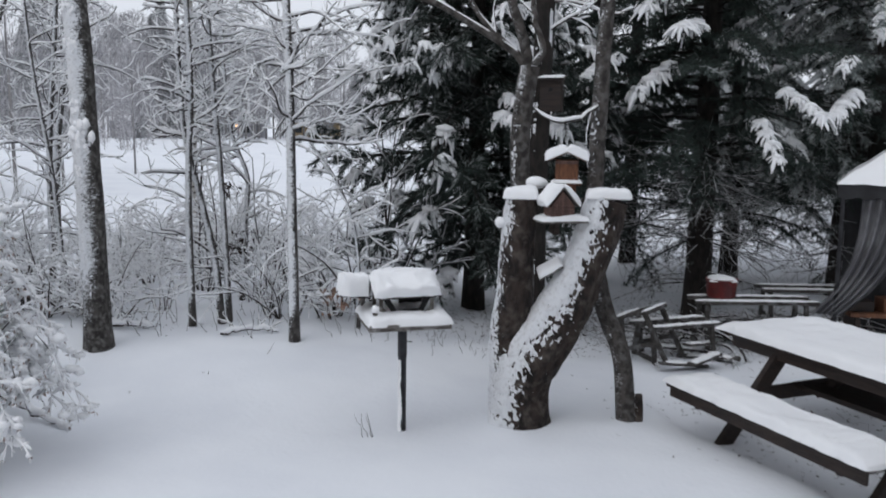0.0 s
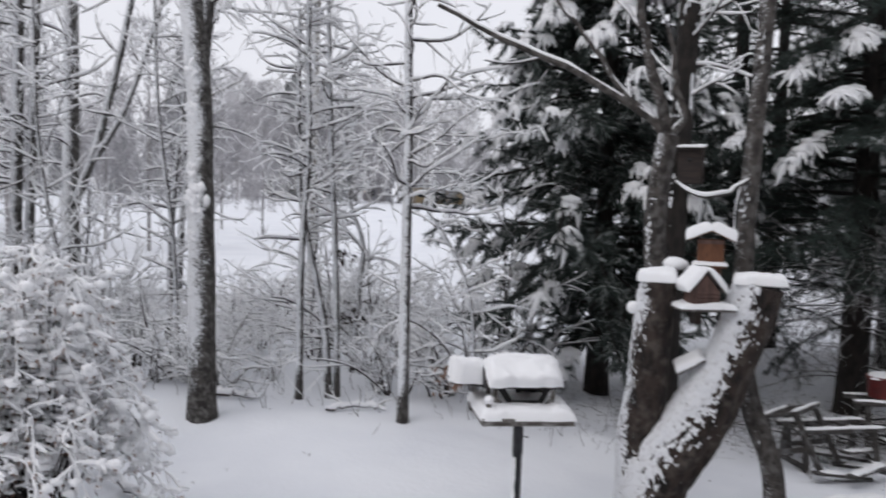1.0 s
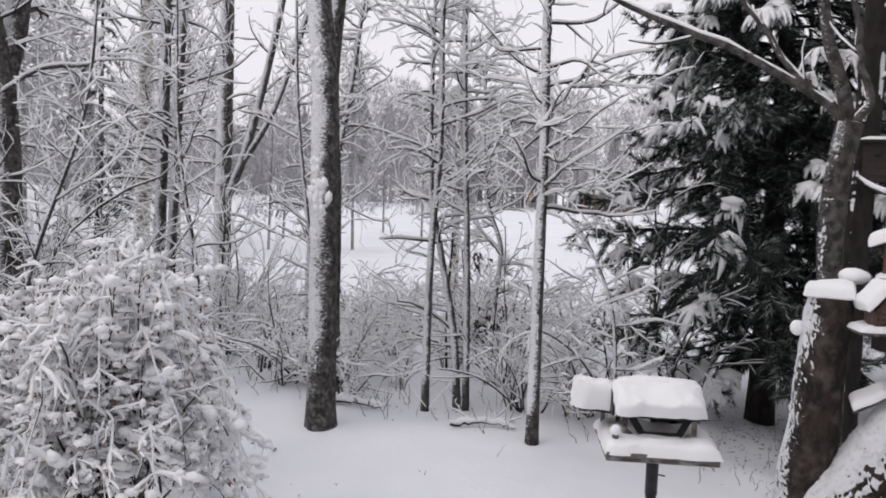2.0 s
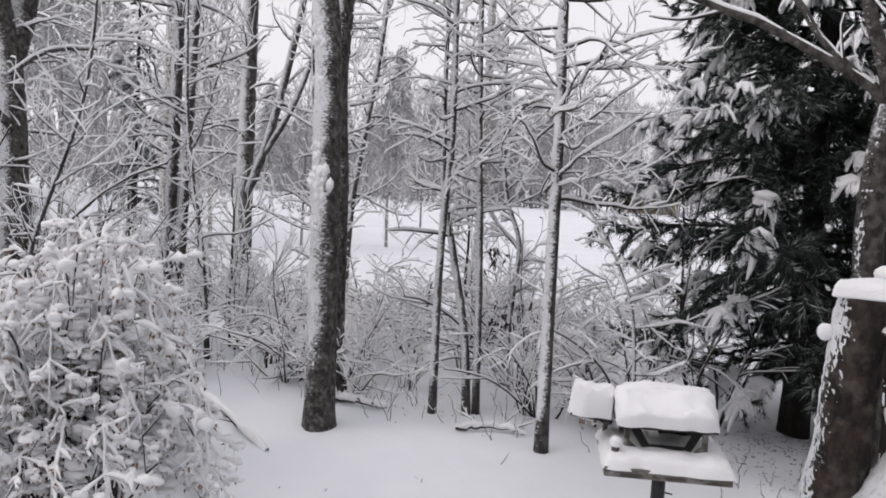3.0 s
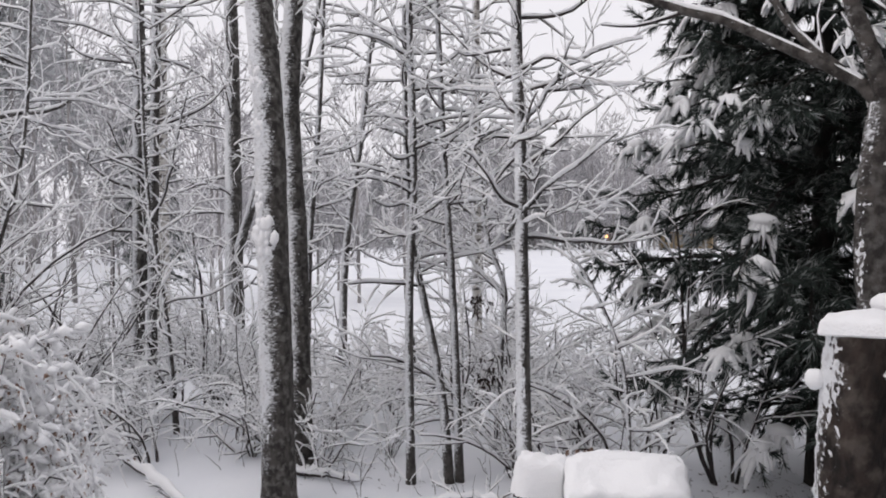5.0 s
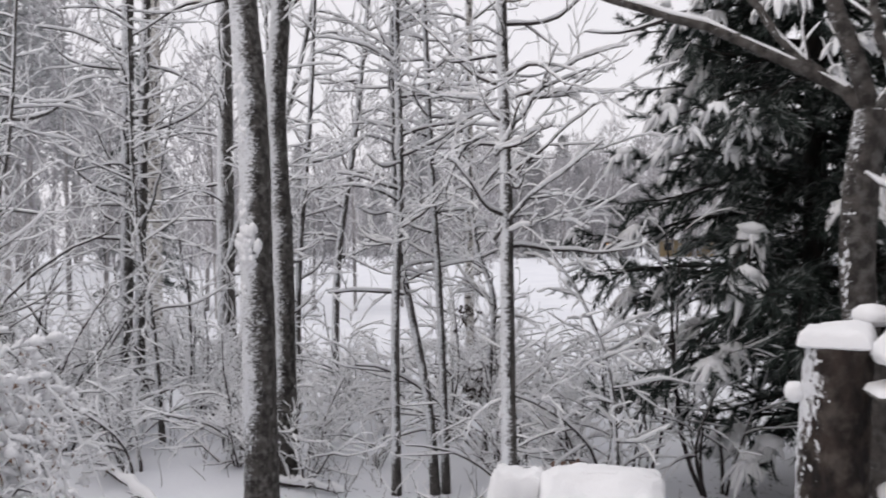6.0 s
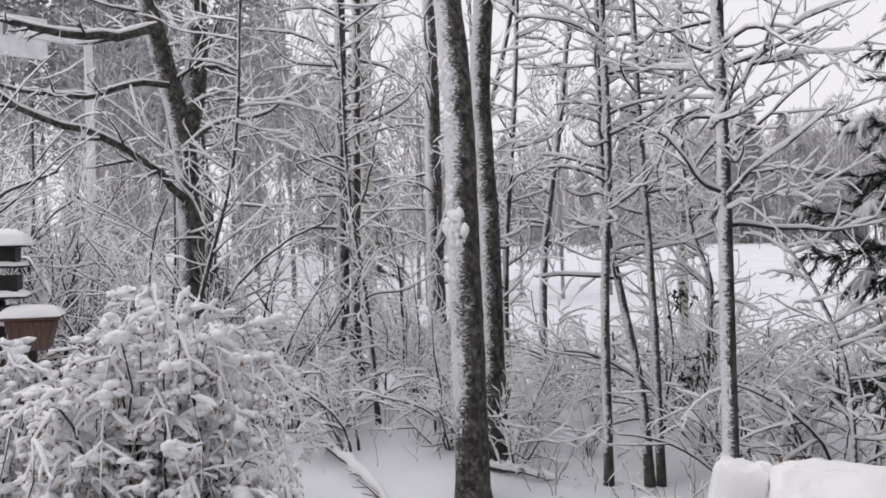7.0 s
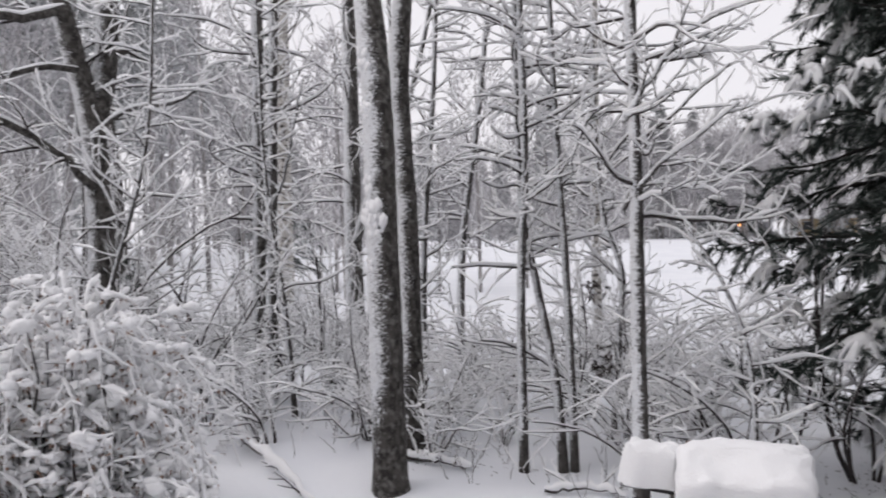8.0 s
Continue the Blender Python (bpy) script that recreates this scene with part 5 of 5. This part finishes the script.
def garden_canopy():
    x0, y0, w, dpt = 4.995, 11.925, 2.0, 1.5
    f = thing("garden_canopy", pose(x0, y0, ground_z(x0, y0), 0, 0, -17), "dark cloth garden canopy with a snowy roof and gathered curtain", "canopy")
    for sx in (-1, 1):
        for sy in (-1, 1):
            part("post", box((0.05, 0.05, 2.0), pose(sx * (w / 2 - 0.06), sy * (dpt / 2 - 0.06), 1.0)), STEEL, f)
    out, top = Mesh(), Mesh()
    cor = [(-w / 2, -dpt / 2), (w / 2, -dpt / 2), (w / 2, dpt / 2), (-w / 2, dpt / 2)]
    for mesh, dz, grow in ((out, 0.0, 1.0), (top, 0.07, 1.02)):
        for i in range(4):
            a, b = np.array(cor[i]) * grow, np.array(cor[(i + 1) % 4]) * grow
            n = 24
            v = []
            for u in np.linspace(0, 1, n):
                for t in np.linspace(0, 1, n):
                    p = (a + (b - a) * u) * (1 - t)
                    z = 2.05 + 0.85 * t - 0.10 * math.sin(math.pi * t) + (dz * min(1, t * 6 + 0.15) + 0.01 * noise.noise(Vector((p[0] * 6, p[1] * 6, dz))) if dz else 0)
                    v.append((p[0], p[1], z))
            mesh.grid(np.array(v), n, n)
    part("roof_cloth", out, CANOPY, f)
    part("roof_snow", top, SNOW, f, "even white snow on the roof")
    val = Mesh()
    for i in range(4):
        a, b = np.array(cor[i]), np.array(cor[(i + 1) % 4])
        n = 80
        v = []
        for u in np.linspace(0, 1, n):
            p = a + (b - a) * u
            for t in (0, 0.5, 1):
                v.append((p[0], p[1], 2.06 - t * (0.14 + 0.03 * abs(math.sin(u * 30)))))
        val.grid(np.array(v), n, 3)
    part("valance", val, CANOPY, f, "scalloped cloth edge")
    cur = Mesh()
    v = []
    for t in np.linspace(0, 1, 30):
        wid = 0.62 - 0.30 * t
        for u in np.linspace(0, 1, 50):
            v.append((-w / 2 + 0.26 + wid * u - 0.46 * t ** 3, -dpt / 2 + 0.05 + 0.035 * math.sin(u * 34 + t), 1.98 - 1.45 * t))
    cur.grid(np.array(v), 30, 50)
    part("curtain", cur, CLOTH, f, "pale grey gathered curtain")
    # sheet added at the back to paint in the shade under the roof
    back = Mesh()
    v = [(-w / 2 + 0.1 + (w - 0.2) * u, dpt / 2 - 0.08 + 0.03 * math.sin(u * 40), 2.0 - 1.9 * t) for t in np.linspace(0, 1, 8) for u in np.linspace(0, 1, 60)]
    back.grid(np.array(v), 8, 60)
    part("dark_back_sheet", back, CANOPY, f, "near-black sheet standing in for the shaded interior")
    b = thing("garden_bench", pose(x0 - 0.25, y0 - 0.05, ground_z(x0, y0)), "dark wooden bench with goods under the canopy", "bench")
    part("seat", box((1.3, 0.5, 0.05), pose(0, 0, 0.52)), WOOD_BROWN, b)
    for s in (-1, 1):
        part("leg", box((0.06, 0.44, 0.50), pose(s * 0.55, 0, 0.25)), WOOD_STAIN, b)
    for k in range(3):
        g = thing("storage_box", pose(x0 - 0.75 + 0.36 * k, y0 - 0.1, ground_z(x0, y0) + 0.545, 0, 0, 8 * k), "brown wooden box standing on the bench", "box", "boxes on the bench")
        part("body", box((0.28, 0.24, 0.13 + 0.04 * k), pose(0, 0, 0.065 + 0.02 * k), 0.01), WOOD_BROWN if k == 1 else WOOD_STAIN, g)


garden_canopy()


# ---------------------------------------------------------------- stacked feeder beyond the bushes
def stacked_feeder():
    x, y = -6.84, 6.84
    f = thing("stacked_feeder", pose(x, y, ground_z(x, y), 0, 0, 62), "dark stacked bird feeder with snow on each tier", "bird feeder")
    part("post", box((0.07, 0.07, 2.3), pose(0, 0, 1.0)), WOOD_STAIN, f)
    for k, (w, h, z) in enumerate([(0.34, 0.16, 1.88), (0.32, 0.18, 2.12), (0.30, 0.16, 2.36)]):
        part("tier", box((w, 0.26, h), pose(0, 0, z - ground_z(x, y)), 0.008), WOOD_BLACK, f)
        part("tier_shelf", box((w + 0.12, 0.34, 0.02), pose(0, 0, z - h / 2 - ground_z(x, y))), WOOD_BLACK, f)
        part("tier_snow", snow_slab(w + 0.12, 0.34, 0.05 if k < 2 else 0.03, pose(0, 0, z - h / 2 + 0.01 - ground_z(x, y)), 141 + k, 0.025, 0.006), SNOW, f)
    part("roof", box((0.44, 0.38, 0.025), pose(0, 0, 2.45 - ground_z(x, y))), WOOD_BLACK, f)
    part("roof_snow", snow_slab(0.46, 0.40, 0.13, pose(0, 0, 2.46 - ground_z(x, y)), 145, 0.025, 0.012, 0.01, 4), SNOW, f)
    g = thing("brown_feeder", pose(-6.62, 7.02, ground_z(-6.6, 7.0), 0, 0, 62), "brown wooden box feeder with a snowy lid on a post", "bird feeder")
    zz = 1.72 - ground_z(-6.6, 7.0)
    part("post", box((0.06, 0.06, 1.6), pose(0, 0, 0.78)), WOOD_STAIN, g)
    part("body", prism([(-0.19, 0.24), (0.19, 0.24), (0.13, 0.0), (-0.13, 0.0)], 0.26, pose(0, 0, zz - 0.12)), WOOD_ROSE, g)
    part("lid", box((0.44, 0.32, 0.03), pose(0, 0, zz + 0.14)), WOOD_ROSE, g)
    part("lid_snow", snow_slab(0.45, 0.33, 0.09, pose(0, 0, zz + 0.155), 147, 0.025, 0.012, 0.01, 4), SNOW, g)


stacked_feeder()


def hanging_sign():
    f = thing("hanging_sign", pose(-20.0, 12.9, ground_z(-20, 12.9)), "white sign board hung from a white angled post", "sign")
    z = 7.3 - ground_z(-20, 12.9)
    part("post", box((0.16, 0.16, z), pose(0, 0, z / 2)), WHITE_PAINT, f)
    part("arm", box((0.14, 1.6, 0.14), pose(0, -0.75, z + 0.0)), WHITE_PAINT, f)
    for y in (-0.9, -1.5):
        part("hanger", box((0.04, 0.04, 0.12), pose(0, y, z - 0.1)), WHITE_PAINT, f)
    b = part("board", box((0.06, 2.3, 0.95), pose(0, -2.1, z - 0.05)), WHITE_PAINT, f, "white panel with illegible writing")
    for k in range(7):
        part("writing_bar", box((0.012, 0.10, 0.20 + 0.10 * (k % 3 == 0)), pose(0.036, -1.35 - k * 0.17, z + 0.08), 0), MARK, f)
    part("snow", snow_slab(0.14, 1.6, 0.07, pose(0, -0.75, z + 0.07), 151, 0.04, 0.0), SNOW, f)


hanging_sign()


# ---------------------------------------------------------------- lawn details
def fallen_branch(pts, r, label, seed):
    rng = np.random.default_rng(seed)
    p0 = Vector(at_ground(pts[0][0], pts[0][1]))
    f = thing("fallen_branch", pose(*p0), label, "branch", "fallen branches")
    q = bend([np.array(at_ground(x, y, dz)) - np.array(p0) for x, y, dz in pts], 16)
    q += rng.normal(0, 0.008, q.shape)
    wood, snow = Mesh(), Mesh()
    rr = np.linspace(r * 0.8, r * 0.15, 16)
    wood.tube(q, rr, 8)
    snow_on(snow, q, rr, r * 1.7, rng, 8)
    for i in (3, 6, 9, 12):
        branch(wood, snow, rng, q[i], (rng.uniform(-1, 1), rng.uniform(-1, 1), 0.6), rng.uniform(0.15, 0.4), r * 0.35, 1, 0.014, kids=3)
    part("wood", wood, BARK_TWIG, f)
    part("snow", snow, SNOW, f)


fallen_branch([(-6.9, 10.0, 0.08), (-6.31, 9.73, 0.10), (-5.16, 9.39, 0.05), (-4.35, 9.1, -0.01)], 0.035, "long fallen branch half buried in snow", 1)
fallen_branch([(-4.6, 8.3, 0.14), (-4.1, 8.05, 0.07), (-3.45, 7.75, -0.01)], 0.03, "fallen branch poking out of the snow", 2)
fallen_branch([(-4.75, 10.45, 0.03), (-4.45, 10.5, 0.05), (-4.1, 10.62, 0.03)], 0.03, "short snow-covered log by the trunks", 3)
fallen_branch([(-3.2, 10.5, 0.02), (-2.9, 10.75, 0.05), (-2.6, 10.8, 0.03)], 0.022, "thin fallen branch in the snow", 4)


def stalks():
    """Dry stalks and twigs that stand out of the lawn's snow."""
    rng = np.random.default_rng(9)
    out = Mesh()
    for cx, cy, n, h, sp in [(-0.85, 8.05, 4, 0.24, 0.06), (-2.9, 9.3, 2, 0.05, 0.05), (-3.6, 8.6, 3, 0.06, 0.2), (-1.0, 10.9, 20, 0.3, 0.55), (-2.6, 11.2, 30, 0.4, 0.8),
                             (-4.5, 10.9, 40, 0.4, 0.7), (-6.4, 10.5, 40, 0.45, 0.8), (0.9, 11.7, 24, 0.22, 0.8), (-0.4, 11.6, 20, 0.18, 0.6), (2.6, 12.2, 30, 0.2, 0.7)]:
        for _ in range(n):
            x, y = cx + rng.normal(0, sp), cy + rng.normal(0, sp * 0.6)
            d = np.array([rng.normal(0, 0.4), rng.normal(0, 0.4), 1.0])
            ln = h * rng.uniform(0.4, 1.2)
            p = np.array(at_ground(x, y, -0.02)) + np.linspace(0, ln, 5)[:, None] * unit(d) + rng.normal(0, 0.01, (5, 3))
            out.tube(p, np.linspace(0.004, 0.0015, 5), 3)
    ob = new("dry_stalks", out.data("dry_stalks", BARK_TWIG))
    tagged(ob, "dry stalks and twigs standing out of the snow", "stalks", kind="stuff")
    lit = Mesh()
    pts = []
    for cx, cy, n, sp in [(-0.3, 12.4, 160, 0.8), (2.7, 12.7, 5200, 1.4), (1.2, 12.7, 2400, 1.1), (-4.3, 10.9, 60, 0.6), (4.2, 12.0, 160, 0.9), (2.9, 9.4, 70, 0.6), (2.7, 8.3, 90, 0.55), (3.3, 9.0, 140, 0.6), (2.1, 9.6, 60, 0.4)]:
        for _ in range(n):
            x, y = cx + rng.normal(0, sp), cy + rng.normal(0, sp * 0.55)
            pts.append(at_ground(x, y, 0.004))
    needles(lit, np.array(pts), np.tile([[1.0, 0, 0]], (len(pts), 1)), rng, 2, 0.032, 0.007, 0.0)
    v = lit.v[0]
    v[:, 2] = np.array([ground_z(a, b) for a, b in v[:, :2]]) + 0.006 + rng.uniform(0, 0.012, len(v))
    tagged(new("litter", lit.data("litter", LEAF_DEAD)), "fallen needles and dead leaves on the snow", "litter", kind="stuff")
    dead = Mesh()
    pts = np.concatenate([np.array(c) + rng.normal(0, s, (n, 3)) for c, s, n in [((-3.75, 12.25, 1.78), 0.06, 18), ((-3.60, 12.2, 1.05), 0.08, 24), ((-3.35, 12.3, 1.2), 0.06, 14)]])
    needles(dead, pts, np.tile([[0, 0, -1.0]], (len(pts), 1)), rng, 2, 0.09, 0.016, 0.6)
    tagged(new("dead_leaves", dead.data("dead_leaves", LEAF_DEAD)), "dead brown leaves hanging on sapling twigs", "leaves", kind="stuff")
    tan = Mesh()
    pts = np.array((-1.95, 11.0, 0.62)) + rng.normal(0, 0.10, (30, 3))
    needles(tan, pts, np.tile([[0, 0, -1.0]], (len(pts), 1)), rng, 2, 0.08, 0.018, 0.4)
    tagged(new("tan_leaves", tan.data("tan_leaves", LEAF_TAN)), "withered tan leaves low in the thicket", "leaves", kind="stuff")


stalks()


# ---------------------------------------------------------------- the far side of the field
def slivers(out, p, d, ln, w, rng):
    s = np.cross(d, rng.normal(0, 1, p.shape))
    s /= np.linalg.norm(s, axis=1)[:, None] + 1e-9
    v = np.stack([p - s * w, p + s * w, p + d * ln], 1).reshape(-1, 3)
    out.add(v, None, np.arange(len(v)).reshape(-1, 3))


def far_wood(name, label, spots, seed, mat, shape, n):
    rng = np.random.default_rng(seed)
    crown, trunks = Mesh(), Mesh()
    for x, y, h in spots:
        z = ground_z(x, y)
        lean = rng.normal(0, 0.02, 2)
        tp = np.array([(x + lean[0] * h * f, y + lean[1] * h * f, z + h * f) for f in (-0.02, 0.3, 0.6, 0.97)])
        trunks.tube(tp, np.array([0.011, 0.009, 0.006, 0.001]) * h * (1.0 if shape != "birch" else 0.8), 5)
        f = rng.random(n)
        if shape == "spruce":
            f = 0.06 + 0.94 * f
            rad = h * 0.19 * (1 - f) ** 0.85 * rng.uniform(0.3, 1.0, n)
            a = rng.uniform(0, 2 * math.pi, n)
            p = np.stack([x + rad * np.cos(a), y + rad * np.sin(a), z + h * f - rad * 0.35], 1)
            d = np.stack([np.cos(a), np.sin(a), np.full(n, -0.7)], 1)
            ln, w = 0.045 * h, 0.010 * h
        elif shape == "pine":
            f = 0.42 + 0.58 * f ** 0.8
            rad = h * 0.13 * np.sqrt(np.clip(1 - ((f - 0.66) / 0.36) ** 2, 0.05, 1)) * np.sqrt(rng.random(n))
            a = rng.uniform(0, 2 * math.pi, n)
            p = np.stack([x + rad * np.cos(a), y + rad * np.sin(a), z + h * f], 1)
            d = np.stack([np.cos(a), np.sin(a), rng.normal(0.0, 0.5, n)], 1)
            ln, w = 0.030 * h, 0.0075 * h
        else:
            f = 0.18 + 0.82 * f
            rad = h * 0.17 * np.sqrt(np.clip(1 - ((f - 0.55) / 0.47) ** 2, 0.02, 1)) * np.sqrt(rng.random(n))
            a = rng.uniform(0, 2 * math.pi, n)
            p = np.stack([x + rad * np.cos(a), y + rad * np.sin(a), z + h * f], 1)
            d = np.stack([np.cos(a) * 0.5, np.sin(a) * 0.5, rng.normal(0.6, 0.6, n)], 1)
            ln, w = 0.055 * h, 0.0032 * h
        d /= np.linalg.norm(d, axis=1)[:, None]
        slivers(crown, p, d, ln * rng.uniform(0.6, 1.3, (n, 1)), w, rng)
    top = thing(name, Matrix(), label, "woods", kind="stuff")
    # trunks and crowns both take colours with haze painted in
    part("trunks", trunks, FAR_TRUNK_HAZED, top)
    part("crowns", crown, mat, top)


wr = np.random.default_rng(55)


def belt(n, x0, x1, y0, y1, h0, h1):
    return [(wr.uniform(x0, x1), wr.uniform(y0, y1), wr.uniform(h0, h1)) for _ in range(n)]


far_wood("far_birches", "rimed leafless birches across the field, haze in their colour", belt(44, -57, -35, 92, 112, 10, 16) + belt(40, -110, -60, 90, 112, 7, 12) + belt(14, -33, -18, 98, 118, 8, 14)
         + belt(30, -32, 30, 100, 125, 5, 9) + belt(24, -120, -55, 112, 140, 10, 16) + belt(20, -70, -30, 60, 80, 2.0, 4.5), 61, FAR_TWIG_HAZED, "birch", 1000)
far_wood("far_spruces", "frosted spruces across the field, greyed by painted haze", [(-59.5, 95, 19), (-47, 100, 16), (-44, 102, 15), (-41.5, 101, 12), (-50, 104, 15), (-62.5, 97, 14), (-57, 99, 13), (-78, 92, 15), (-81, 95, 12), (-31, 112, 11), (-26, 110, 9)]
         + belt(16, -105, -65, 96, 115, 7, 13) + belt(18, -50, 20, 118, 135, 6, 9) + belt(16, -160, -110, 60, 110, 10, 18), 62, FAR_PINE_HAZED, "spruce", 1500)
far_wood("pine_wood", "tall pine wood with bare stems behind the thicket, haze in its colour", belt(24, -68, -42, 0, 34, 17, 22) + belt(20, -80, -55, 25, 60, 15, 20), 63, FAR_PINE_HAZED, "pine", 1100)
far_wood("near_birches", "slender rimed birches at the field's edge, paled by painted haze", belt(16, -34, -17, 9, 26, 6, 11) + belt(9, -30, -15, 26, 40, 5, 9), 64, FAR_TWIG_HAZED, "birch", 1100)
far_wood("east_spruces", "spruce wood beyond the garden, paled by painted haze", belt(26, 6, 34, 17, 40, 10, 15), 65, FAR_PINE_HAZED, "spruce", 1300)


def far_house(x, y, w, h, wall, label, lit):
    f = thing("house", pose(x, y, ground_z(x, y), 0, 0, 12), label, "house")
    part("wall", box((w, 5, h), pose(0, 0, h / 2), 0.02), wall, f)
    for s in (-1, 1):
        part("roof", box((w + 0.8, 3.4, 0.2), pose(0, s * 1.45, h + 0.75, -s * 28), 0.02), SNOW, f)
    for k in range(int(w // 2.2)):
        u = -w / 2 + 1.2 + k * 2.2
        win = part("window", box((0.9, 0.08, 1.0), pose(u, -2.53, h * 0.58), 0.01), GLASS_DARK, f)
        part("window_frame", box((1.1, 0.06, 0.08), pose(u, -2.57, h * 0.58 + 0.54), 0.01), WHITE_PAINT, win)
    if lit:
        part("porch_lamp", lathe([(0, 0), (0.18, 0.06), (0.22, 0.18), (0.18, 0.3), (0, 0.36)], 12, pose(-w / 2 - 0.0, -2.7, h * 0.7)), LAMP, f, "glowing warm lamp")


far_house(-33.0, 116, 6.5, 2.2, FAR_WALL_GLOW, "low house with a snowy roof across the field, its glow painted yellow", False)
far_house(-43.7, 121, 3.5, 2.0, FAR_WALL_GREY, "small grey shed with a lit lamp across the field", True)
far_house(-57.0, 114, 7.0, 2.2, FAR_WALL_GREY, "low grey house between the far trees", False)
